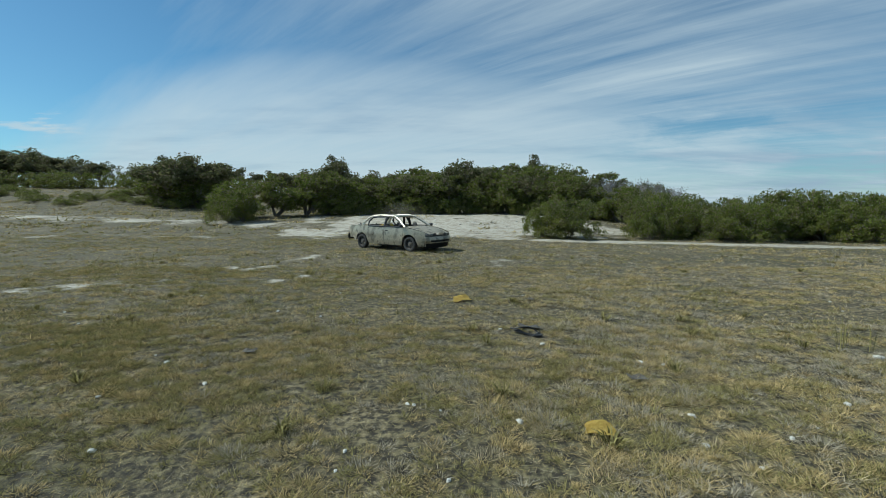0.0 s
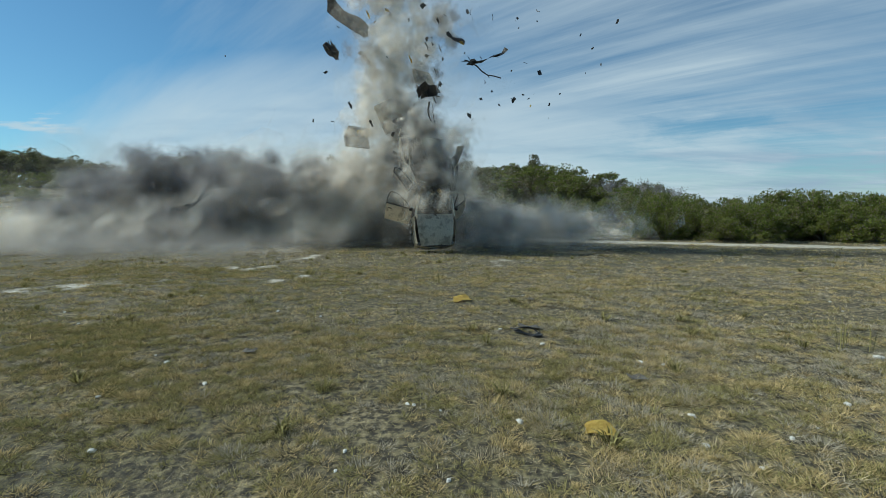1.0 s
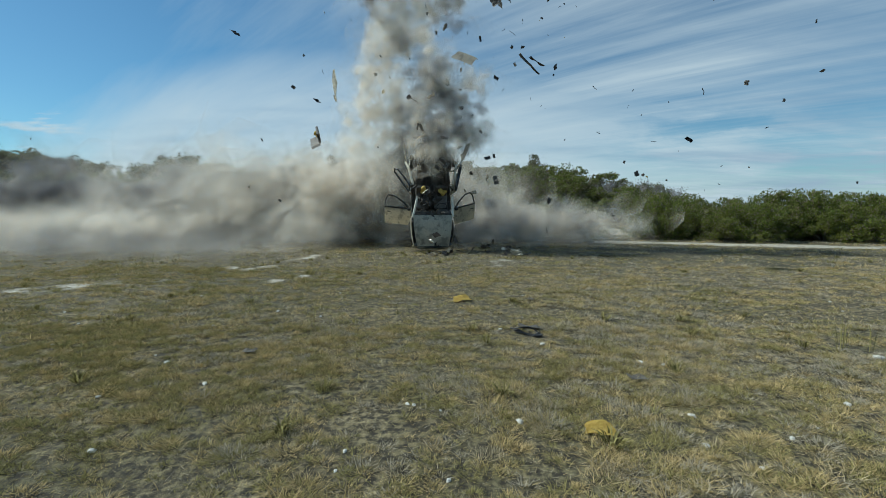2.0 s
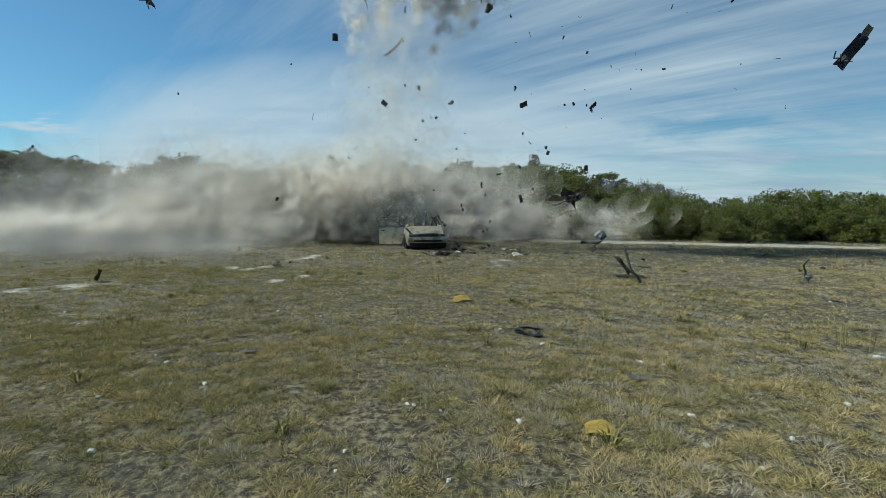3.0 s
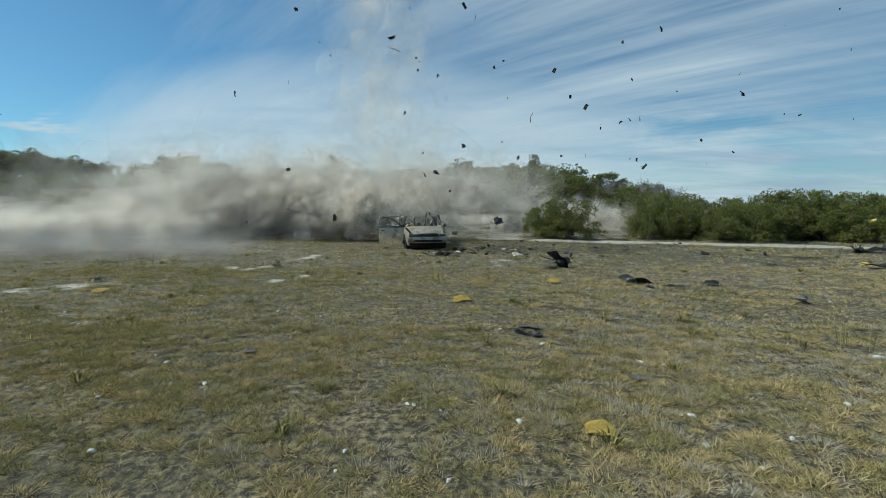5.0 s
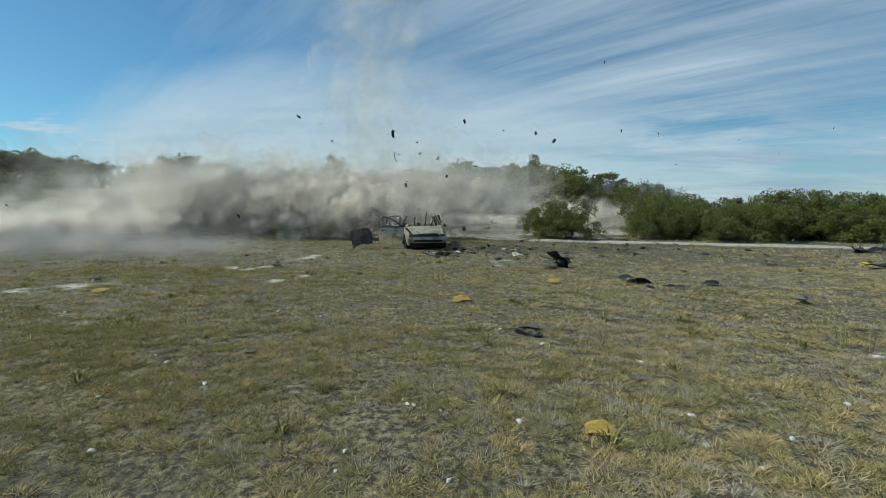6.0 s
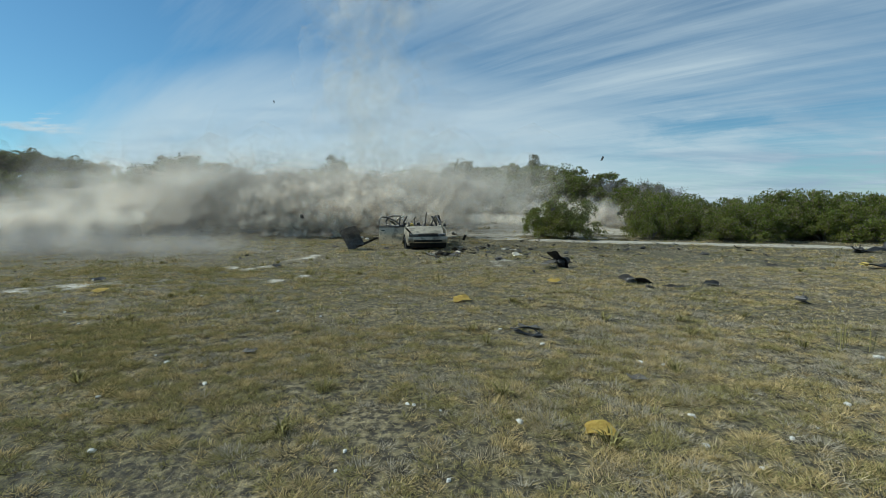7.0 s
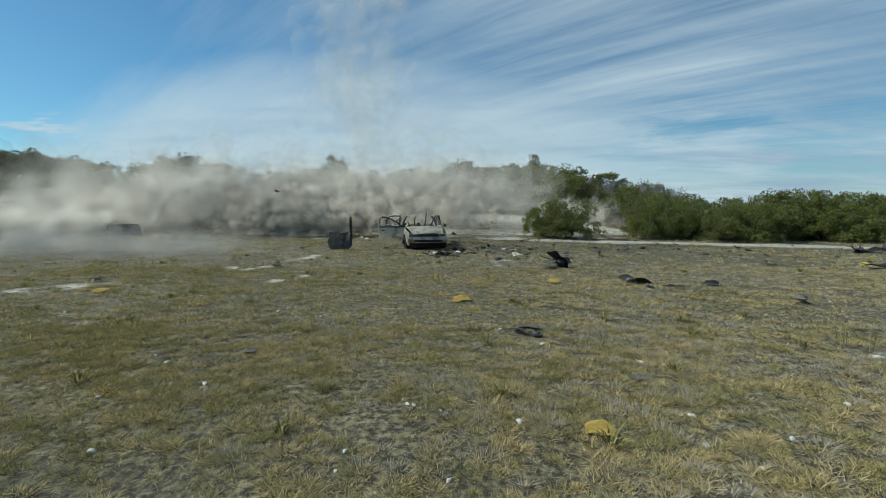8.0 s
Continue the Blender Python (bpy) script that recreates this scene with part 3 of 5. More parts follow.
    for k in range(22):
        x = 24 + k * 2.6
        plant("juniper", x, 32 + r.uniform(-2, 6), r.uniform(1.7, 2.3), 1.5)
        plant("scrub", 25 + k * 1.6, 22 + r.uniform(-3, 3), r.uniform(2.0, 2.7), 1.0)
    for k in range(90):
        x, y = r.uniform(-80, -28), r.uniform(50, 76)
        plant("scrub", x, y, r.uniform(0.5, 1.2), 1.9)
    # woods that close the place behind the viewer
    for k in range(14):
        a = radians(195 + k * 11.2)
        plant("oak", 62 * math.cos(a), 62 * math.sin(a), r.uniform(5, 6.5), 1.4)


make_woods()
# ---- car ----
FRONT_AXLE, REAR_AXLE, WHEEL_R = 1.32, -1.34, 0.29


def half_width(x):
    """Half the body's width along its length, at the waist."""
    return 0.86 - 0.16 * max(0.0, (x - 1.2) / 1.0) ** 2 - 0.17 * max(0.0, (-x - 1.3) / 1.0) ** 2.2


def belt(x):
    """Height of the body's upper edge along its length."""
    if x > 1.0:
        return 0.93 - 0.22 * ((x - 1.0) / 1.2) ** 1.4
    if x < -1.9:
        return 0.955 - 0.06 * ((-x - 1.9) / 0.32) ** 2
    return 0.93 + 0.03 * min(1.0, (1.0 - x) / 2.5)


def lower(x):
    """Height of the side's lower edge, with the wheel arches cut out."""
    z = 0.22 + 0.20 * min(1.0, max(0.0, (-x - 1.72) / 0.12))
    for c in (FRONT_AXLE, REAR_AXLE):
        d = abs(x - c)
        if d < 0.37:
            z = max(z, 0.29 + math.sqrt(0.37 ** 2 - d * d))
    return z


def side_panel(s, x0, x1, cells=12):
    """A stretch of the car's side; s: -1 or 1."""
    bm = bmesh.new()

    def place(u, v):
        x = x0 + (x1 - x0) * u
        lo, hi = lower(x), belt(x)
        z = lo + (hi - lo) * v
        h = (z - 0.22) / 0.72
        y = half_width(x) * (0.955 + 0.05 * math.sin(math.pi * min(1, max(0, h)) ** 0.8)) - 0.05 * max(0, h - 0.75) * 4 * 0.25
        y -= 0.012 * math.exp(-((z - 0.52) / 0.02) ** 2)
        return Vector((x, s * y, z))
    sheet(bm, cells, 12, place, 0.015 if s > 0 else -0.015)
    return bm


def window_frame(s, pts, r=0.022):
    bm = bmesh.new()
    tube(bm, [Vector((x, s * y, z)) for x, y, z in pts], r, r, 6)
    return bm


def make_wheel(car, x, s):
    hub = new("wheel")
    hub.parent, hub.location = car, (x, s * 0.74, WHEEL_R)
    bm = bmesh.new()
    prof = ((0.20, -0.085), (0.25, -0.095), (0.28, -0.085), (0.292, -0.05), (0.292, 0.05), (0.28, 0.085), (0.25, 0.095), (0.20, 0.085))
    rings = [[bm.verts.new((p * math.cos(a), w, p * math.sin(a))) for p, w in prof] for a in [k * math.tau / 28 for k in range(28)]]
    for i in range(28):
        for k in range(len(prof)):
            bm.faces.new((rings[i][k], rings[(i + 1) % 28][k], rings[(i + 1) % 28][(k + 1) % len(prof)], rings[i][(k + 1) % len(prof)]))
    part("tyre", bm, M_RUBBER, hub, smooth=True)
    bm = bmesh.new()
    prof = ((0.203, -0.08), (0.19, -0.075), (0.17, -0.03), (0.10, -0.045), (0.05, -0.06), (0.0001, -0.06))
    rings = [[bm.verts.new((p * math.cos(a), s * -w, p * math.sin(a))) for p, w in prof] for a in [k * math.tau / 24 for k in range(24)]]
    for i in range(24):
        for k in range(len(prof) - 1):
            if k == 2 and i % 3 == 0:
                continue
            bm.faces.new((rings[i][k], rings[(i + 1) % 24][k], rings[(i + 1) % 24][k + 1], rings[i][k + 1]))
    part("rim", bm, M_SCORCH, hub)


def make_seat(car, x, y, w, name="front_seat"):
    seat = new(name)
    seat.parent, seat.location = car, (x, y, 0.30)
    bm = bmesh.new()
    box(bm, (-0.26, -w / 2, 0.02), (0.28, w / 2, 0.17), 0.05)
    part("cushion", bm, M_CLOTH, seat)
    bm = bmesh.new()
    box(bm, (-0.07, -w / 2, 0.0), (0.07, w / 2, 0.56), 0.05, pose(-0.27, 0, 0.14, 0, -16, 0))
    part("backrest", bm, M_SCORCH, seat)
    bm = bmesh.new()
    bmesh.ops.create_icosphere(bm, subdivisions=3, radius=0.15, matrix=pose(-0.3, 0.04, 0.50))
    for v in bm.verts:
        v.co += (v.co - Vector((-0.3, 0.04, 0.50))) * 1.1 * noise.noise(v.co * 7 + Vector((x * 3, y * 5, w)))
    part("torn_foam", bm, M_FOAM, seat, "torn yellow foam padding")
    return seat


def make_car():
    """A burnt-out four-door saloon. x runs forwards, y to its left; the ground lies at z 0."""
    car = tagged(new("car"), "pale champagne burnt-out saloon car wreck on dry grass", "car")
    p = {}
    for s in (-1, 1):
        part("fender", side_panel(s, 1.03, 2.06, 16), M_PAINT, car, smooth=True)
        p["quarter", s] = part("rear_quarter", side_panel(s, -2.22, -0.93, 20), M_PAINT, car, smooth=True)
        rear = part("rear_door", side_panel(s, -0.92, -0.02, 10), M_PAINT, car, smooth=True)
        p["rear_door", s] = rear
        part("window_frame", window_frame(s, ((-0.02, 0.80, 0.92), (-0.03, 0.70, 1.15), (-0.06, 0.60, 1.33), (-0.5, 0.60, 1.33), (-0.84, 0.62, 1.28), (-1.0, 0.70, 1.12), (-0.95, 0.80, 0.94), (-0.02, 0.81, 0.935)), 0.034), M_BLACK, rear)
        # the front door hangs on its own hinge line
        bm = side_panel(s, 0.0, 1.02, 10)
        hinge = Vector((1.02, s * 0.84, 0))
        bmesh.ops.translate(bm, verts=bm.verts, vec=-hinge)
        door = part("front_door", bm, M_PAINT, car, smooth=True)
        door.location = hinge
        bm = window_frame(s, ((0.96, 0.80, 0.93), (0.72, 0.71, 1.14), (0.36, 0.61, 1.32), (0.1, 0.60, 1.34), (0.02, 0.66, 1.22), (0.0, 0.80, 0.93), (0.96, 0.81, 0.94)), 0.03)
        bmesh.ops.translate(bm, verts=bm.verts, vec=-hinge)
        part("window_frame", bm, M_BLACK, door)
        bm = bmesh.new()
        box(bm, (-0.10, s * 0.02, 0.93), (0.02, s * 0.15, 1.04), 0.03)
        part("mirror", bm, M_BLACK, door)
        bm = bmesh.new()
        box(bm, (-0.93, s * 0.03, 0.76), (-0.78, s * 0.055, 0.80), 0.008)
        part("door_handle", bm, M_BLACK, door)
        p["front_door", s] = door
        bm = bmesh.new()
        tube(bm, [Vector((1.06, s * 0.77, 0.93)), Vector((0.72, s * 0.67, 1.14)), Vector((0.36, s * 0.575, 1.325))], 0.045, 0.042, 6)
        p["a_pillar", s] = part("windscreen_pillar", bm, M_PAINT, car)
        bm = bmesh.new()
        tube(bm, [Vector((-0.04, s * 0.79, 0.90)), Vector((-0.06, s * 0.70, 1.12)), Vector((-0.09, s * 0.565, 1.345))], 0.045, 0.04, 6)
        part("centre_pillar", bm, M_SCORCH, car)
        bm = bmesh.new()

        def c_place(u, v, s=s):
            a, b = Vector((-1.46, 0.74, 0.95)).lerp(Vector((-1.24, 0.76, 0.95)), v), Vector((-1.0, 0.55, 1.29)).lerp(Vector((-0.82, 0.57, 1.33)), v)
            q = a.lerp(b, u) + Vector((-0.06, 0.03, 0.05)) * math.sin(math.pi * u)
            return Vector((q.x, s * q.y, q.z))
        sheet(bm, 8, 3, c_place, 0.03)
        p["c_pillar", s] = part("rear_pillar", bm, M_PAINT, car, smooth=True)
        bm = bmesh.new()
        tube(bm, [(-0.08, s * 0.595, 1.355), (-0.4, s * 0.59, 1.365), (-0.8, s * 0.59, 1.34), (-1.1, s * 0.65, 1.22), (-1.27, s * 0.71, 1.06), (-1.32, s * 0.74, 0.95)], 0.045, 0.045, 6)
        p["rail", s] = part("roof_rail", bm, M_PAINT, car)
        bm = bmesh.new()
        box(bm, (-0.06, -0.17, -0.065), (0.05, 0.17, 0.065), 0.025, pose(2.07, s * 0.55, 0.64, 0, 18, s * 14))
        part("headlamp", bm, M_LENS, car, "clouded glass headlamp")
        bm = bmesh.new()
        box(bm, (-0.03, -0.16, -0.07), (0.03, 0.16, 0.07), 0.02, pose(-2.24, s * 0.55, 0.78, 0, -8, s * -10))
        part("tail_lamp", bm, M_RUST, car, "dull red tail lamp")
        for x in (FRONT_AXLE, REAR_AXLE):
            make_wheel(car, x, s)
        make_seat(car, 0.28, s * 0.36, 0.5)
    bm = bmesh.new()

    def hood(u, v):
        x = 0.98 + 1.16 * u
        y = (v * 2 - 1) * (0.74 - 0.14 * u * u)
        return Vector((x, y, belt(min(x, 2.1)) + 0.035 * (1 - (v * 2 - 1) ** 2) - 0.05 * u ** 4 + 0.012 * math.exp(-((abs(v - 0.5) - 0.28) / 0.03) ** 2)))
    sheet(bm, 14, 16, hood, 0.015)
    p["hood"] = part("bonnet", bm, M_PAINT, car, smooth=True)
    bm = bmesh.new()

    def roof(u, v):
        x = 0.36 - 1.22 * u
        w = v * 2 - 1
        return Vector((x, w * (0.57 - 0.02 * abs(u - 0.5)), 1.325 + 0.075 * math.sin(math.pi * (0.12 + 0.78 * u)) * (1 - 0.75 * w * w) - 0.075 * w ** 6))
    sheet(bm, 14, 14, roof, 0.02)
    for s in (-1, 1):
        tube(bm, [(0.38, s * 0.58, 1.315), (0.15, s * 0.59, 1.345), (-0.1, s * 0.595, 1.358)], 0.047, 0.045, 6)
    tube(bm, [(0.38, -0.58, 1.315), (0.40, -0.3, 1.345), (0.41, 0, 1.35), (0.40, 0.3, 1.345), (0.38, 0.58, 1.315)], 0.035, 0.035, 6)
    p["roof"] = part("roof_panel", bm, M_PAINT, car, "dented pale roof panel", smooth=True)
    bm = bmesh.new()

    def trunk(u, v):
        x = -1.42 - 0.82 * u
        w = v * 2 - 1
        return Vector((x, w * (0.70 - 0.10 * u), 0.955 + 0.025 * (1 - w * w) - 0.05 * u * u - 0.30 * max(0, u - 0.85) / 0.15 * 0.7))
    sheet(bm, 14, 12, trunk, 0.015)
    p["trunk"] = part("boot_lid", bm, M_PAINT, car, smooth=True)
    for name, x0, front in (("front_bumper", 2.05, 1), ("rear_bumper", -2.2, -1)):
        bm = bmesh.new()

        def bumper(u, v, x0=x0, front=front):
            w = u * 2 - 1
            bulge = 0.13 * (1 - abs(w) ** 3.2) + 0.045 * math.sin(math.pi * v)
            return Vector((x0 + front * bulge, w * 0.80, 0.34 + 0.25 * v))
        sheet(bm, 20, 8, bumper, 0.02)
        p[name] = part(name, bm, M_PAINT if front > 0 else M_BLACK, car, "" if front > 0 else "sooty black rear bumper", smooth=True)
    bm = bmesh.new()
    sheet(bm, 16, 4, lambda u, v: Vector((2.04 + 0.12 * (1 - abs(u * 2 - 1) ** 3.2) - 0.08 * (1 - v), (u * 2 - 1) * 0.76, 0.15 + 0.19 * v)), 0.03)
    part("lower_valance", bm, M_BLACK, car, "black plastic lower valance")
    bm = bmesh.new()
    for k in range(3):
        box(bm, (2.12, -0.36, 0.60 + k * 0.032), (2.165, 0.36, 0.618 + k * 0.032), 0.005)
    part("grille", bm, M_BLACK, car, "black slatted grille")
    bm = bmesh.new()
    sheet(bm, 14, 2, lambda u, v: Vector((2.062 + 0.13 * (1 - abs((u * 2 - 1) * 0.72) ** 3.2) + 0.045 * math.sin(math.pi * (0.25 + 0.3 * v)), (u * 2 - 1) * 0.57, 0.385 + 0.075 * v)), 0.012)
    part("air_intake", bm, M_BLACK, car, "black slot in the front bumper")
    bm = bmesh.new()

    def pan(u, v):
        torn = float(step(0.36, 0.05, u))
        q = Vector((u * 9, v * 7, 2.5))
        x = -2.1 + 4.1 * u + torn * (0.38 * noise.noise(Vector((v * 6, 1.7, 0))) + 0.12)
        return Vector((x, (v * 2 - 1) * (0.78 - 0.16 * torn) + torn * 0.14 * noise.noise(q), 0.24 + 0.05 * math.exp(-((v - 0.5) / 0.1) ** 2) + 0.14 * torn + torn * 0.22 * noise.noise(q * 0.8)))
    sheet(bm, 36, 18, pan, 0.02)
    part("floor_pan", bm, M_SCORCH, car, "scorched black floor pan")
    bm = bmesh.new()
    box(bm, (0.98, -0.74, 0.30), (1.02, 0.74, 0.90), 0.01)
    box(bm, (0.78, -0.72, 0.62), (1.0, 0.72, 0.90), 0.05)
    box(bm, (0.72, 0.18, 0.72), (0.86, 0.54, 0.94), 0.04)
    part("dashboard", bm, M_SCORCH, car, "burnt black dashboard")
    bm = bmesh.new()
    pts = [Vector((0.0, 0.19 * math.cos(a), 0.19 * math.sin(a))) for a in [k * math.tau / 20 for k in range(21)]]
    tube(bm, [pose(0.62, 0.36, 0.86, 0, -25, 0) @ q for q in pts], 0.014, 0.014, 5)
    part("steering_wheel", bm, M_BLACK, car)
    bm = bmesh.new()
    box(bm, (1.15, -0.35, 0.28), (1.72, 0.38, 0.70), 0.05)
    box(bm, (1.2, -0.2, 0.66), (1.6, 0.25, 0.78), 0.04)
    box(bm, (1.85, -0.5, 0.3), (1.93, 0.5, 0.62), 0.01)
    part("engine", bm, M_SCORCH, car, "grimy engine block")
    bm = bmesh.new()
    for y in (-0.6, 0.6):
        tube(bm, [(2.0, y * 0.85, 0.36), (1.0, y, 0.34), (-0.5, y, 0.2), (-1.2, y, 0.34), (-2.1, y * 0.85, 0.36)], 0.05, 0.05, 5)
    for x in (FRONT_AXLE, REAR_AXLE):
        tube(bm, [(x, -0.7, 0.28), (x, 0, 0.24), (x, 0.7, 0.28)], 0.045, 0.045, 6)
    part("chassis", bm, M_SCORCH, car, "black chassis rails and axles")
    r = random.Random(4)
    p["bars"] = []
    for length, home, up in ((0.62, pose(0.9, -0.3, 0.78, 0, 0, 90), pose(0.92, 0.06, 0.92, 0, -98, -70)), (0.55, pose(0.88, -0.2, 0.72, 0, 0, 90), pose(0.9, 0.30, 0.92, 0, -62, 65)), (0.5, pose(0.86, -0.25, 0.66, 0, 0, 90), pose(0.6, -0.35, 0.85, 0, -80, 30))):
        bm = bmesh.new()
        tube(bm, [(0, 0, 0), (length * 0.4, 0.03, 0.01), (length * 0.75, -0.02, 0.02), (length, 0.03, 0)], 0.035, 0.02, 6)
        ob = part("bent_strut", bm, M_SCORCH, car, "bent black metal strut")
        ob.matrix_basis = home
        p["bars"].append((ob, home, up))
    bm = bmesh.new()
    for k in range(15):
        c = Vector((r.uniform(0.0, 1.0), r.uniform(-0.6, 0.6), r.uniform(0.55, 0.92)))
        first = len(bm.verts)
        size = r.uniform(0.07, 0.15)
        bmesh.ops.create_icosphere(bm, subdivisions=2, radius=size, matrix=Matrix.Translation(c))
        bm.verts.ensure_lookup_table()
        for v in bm.verts[first:]:
            v.co += (v.co - c) * 1.3 * noise.noise((v.co - c) * (1.6 / size) + Vector((k * 3.3, 0, 0)))
    tagged(part("charred_interior", bm, M_SCORCH, car, "charred heap of burnt interior trim"), kind="stuff")
    bm = bmesh.new()
    for k in range(16):
        c = Vector((r.uniform(-2.05, -1.1), r.uniform(-0.6, 0.6), r.uniform(0.45, 0.85)))
        first, size = len(bm.verts), r.uniform(0.08, 0.17)
        bmesh.ops.create_icosphere(bm, subdivisions=2, radius=size, matrix=Matrix.Translation(c))
        bm.verts.ensure_lookup_table()
        for v in bm.verts[first:]:
            v.co += (v.co - c) * 1.4 * noise.noise((v.co - c) * (1.6 / size) + Vector((k * 5.3, 0, 0)))
    for k in range(9):
        a = Vector((r.uniform(-2.1, -0.9), r.uniform(-0.62, 0.62), 0.4))
        b = a + Vector((r.uniform(-0.2, 0.2), r.uniform(-0.4, 0.4), 0.15))
        tube(bm, [a, a.lerp(b, 0.3) + Vector((0, 0, 0.4)), a.lerp(b, 0.7) + Vector((-0.1, 0, 0.42)), b], 0.03, 0.02, 5)
    tagged(part("boot_wreckage", bm, M_SCORCH, car, "crumpled steel and hoses in the boot"), kind="stuff")
    p["bench"] = make_seat(car, -0.68, 0, 1.25, "rear_bench")
    # torn wiring and bent bars behind the dashboard
    bm = bmesh.new()
    r = random.Random(4)
    for k in range(26):
        a = Vector((r.uniform(-1.9, 0.7), r.uniform(-0.65, 0.65), r.uniform(0.3, 0.55)))
        b = a + Vector((r.uniform(-0.3, 0.3), r.uniform(-0.25, 0.25), r.uniform(0.08, 0.33)))
        tube(bm, [a, a.lerp(b, 0.5) + Vector((r.uniform(-.1, .1), r.uniform(-.1, .1), 0.05)), b], r.uniform(0.008, 0.022), 0.008, 4)
    tagged(part("torn_wiring", bm, M_SCORCH, car, "charred wiring and bent brackets"), kind="stuff")
    return car, p


CAR, CAR_PARTS = make_car()
for c in CAR.children:
    if c.name.startswith("bonnet"):
        tagged(c, "pale bonnet with dull paint")


# ---- wreckage ----
def bent_plate(seed, a, b, curl, mat, thick=0.012):
    bm, r = bmesh.new(), random.Random(seed)
    k, ph = r.uniform(-curl, curl), r.uniform(0, 6)

    def place(u, v):
        x, y = (u - 0.5) * a, (v - 0.5) * b
        edge = 1 + 0.18 * noise.noise(Vector((u * 3 + seed, v * 3, 0.5)))
        return Vector((x * edge, y * edge, k * x * x + curl * 0.6 * y * y + 0.05 * a * math.sin(9 * u + ph) * v + 0.04 * b * noise.noise(Vector((u * 5, v * 5, seed)))))
    sheet(bm, 8, 6, place, thick)
    return mesh_of("wreck_piece", bm, mat)


def bent_rod(seed, length, rad, mat):
    bm, r = bmesh.new(), random.Random(seed)
    p, d, pts = Vector((-length / 2, 0, 0)), Vector((1, 0, 0)), []
    for k in range(7):
        pts.append(p)
        d = (d + Vector((0.2, r.uniform(-0.5, 0.5), r.uniform(-0.5, 0.5)))).normalized()
        p = p + d * length / 6
    tube(bm, pts, rad, rad * 0.7, 6)
    return mesh_of("wreck_piece", bm, mat)


def ragged_lump(seed, size, mat, flat=0.6, spikes=5):
    bm, r = bmesh.new(), random.Random(seed)
    bmesh.ops.create_icosphere(bm, subdivisions=2, radius=size / 2)
    for v in bm.verts:
        n = noise.noise(v.co * (2.2 / size) + Vector((seed * 3.1, 0, 0)))
        v.co = Vector((v.co.x * 1.25, v.co.y, v.co.z * flat)) * (1 + 0.95 * n)
    for k in range(spikes):
        d = Vector((r.uniform(-1, 1), r.uniform(-1, 1), r.uniform(-0.2, 0.7))).normalized()
        tube(bm, [d * size * 0.2, d * size * r.uniform(0.6, 1.0) + Vector((0, 0, r.uniform(-.1, .1) * size))], size * 0.07, size * 0.03, 4)
    return mesh_of("wreck_piece", bm, mat)


def wreck(name, me, label, category="wreckage", group="torn wreckage"):
    return tagged(new(name, me), label, category, group)


def joined(name, *meshes):
    """Several shapes made into one mesh: pairs of mesh and pose; materials follow."""
    bm, mats = bmesh.new(), []
    for me, m in meshes:
        first = len(bm.faces)
        copy = me.copy()
        copy.transform(m)
        bm.from_mesh(copy)
        bm.faces.ensure_lookup_table()
        mat = me.materials[0]
        if mat not in mats:
            mats.append(mat)
        for f in bm.faces[first:]:
            f.material_index = mats.index(mat)
        bpy.data.meshes.remove(copy)
    out = bpy.data.meshes.new(name)
    bm.to_mesh(out)
    bm.free()
    for mat in mats:
        out.materials.append(mat)
    return out


# foam and scraps that lie in the field from the start
def make_litter():
    def foam(x, y, size, rz, seed):
        bm = bmesh.new()
        r = random.Random(seed)
        k = 0.5 * size

        def place(u, v):
            e = 1 + 0.28 * noise.noise(Vector((u * 2.6 + seed, v * 2.6, 1.5)))
            return Vector(((u - 0.5) * size * 1.15 * e, (v - 0.5) * size * 0.8 * e, 0.02 + 0.18 * k * math.sin(math.pi * u) + 0.16 * k * noise.noise(Vector((u * 4, v * 4, seed)))))
        sheet(bm, 10, 8, place, -0.045 * size / 0.25)
        ob = part("foam_piece", bm, M_FOAM, label="torn piece of dull yellow seat foam in the grass", smooth=True)
        tagged(ob, category="foam", group="foam pieces")
        ob.location, ob.rotation_euler = (x, y, height(x, y) + 0.03), (radians(14), radians(-8), rz)
    foam(1.18, 3.06, 0.19, -0.35, 2)
    foam(0.33, 7.65, 0.27, 0.3, 5)
    flat = wreck("plastic_scrap", joined("plastic_scrap", (bent_plate(31, 0.36, 0.07, 0.6, M_BLACK), pose(-0.05, 0, 0.04, 10, 8, -40)), (bent_plate(32, 0.34, 0.2, 0.5, M_CLOTH), pose(0.08, 0.3, 0.05, -8, 5, -10)),
                 (ragged_lump(33, 0.10, M_BLACK, 0.7, 6), pose(0.09, -0.12, 0.05)), (bent_rod(34, 0.4, 0.012, M_BLACK), pose(-0.1, 0, 0.07, 0, 0, -45))), "black plastic trim scraps lying in the grass", "scrap", "litter")
    flat.location = (1.17, 5.58, height(1.17, 5.58) - 0.02)
    for x, y, s, seed in ((1.95, 4.1, 0.13, 41), (-2.3, 4.9, 0.12, 42), (1.6, 7.6, 0.1, 43)):
        ob = wreck("plastic_scrap", bent_plate(seed, s * 1.3, s, 0.8, M_CLOTH), "faded grey plastic scrap in the grass", "scrap", "litter")
        ob.location = (x, y, height(x, y) + 0.03)


make_litter()
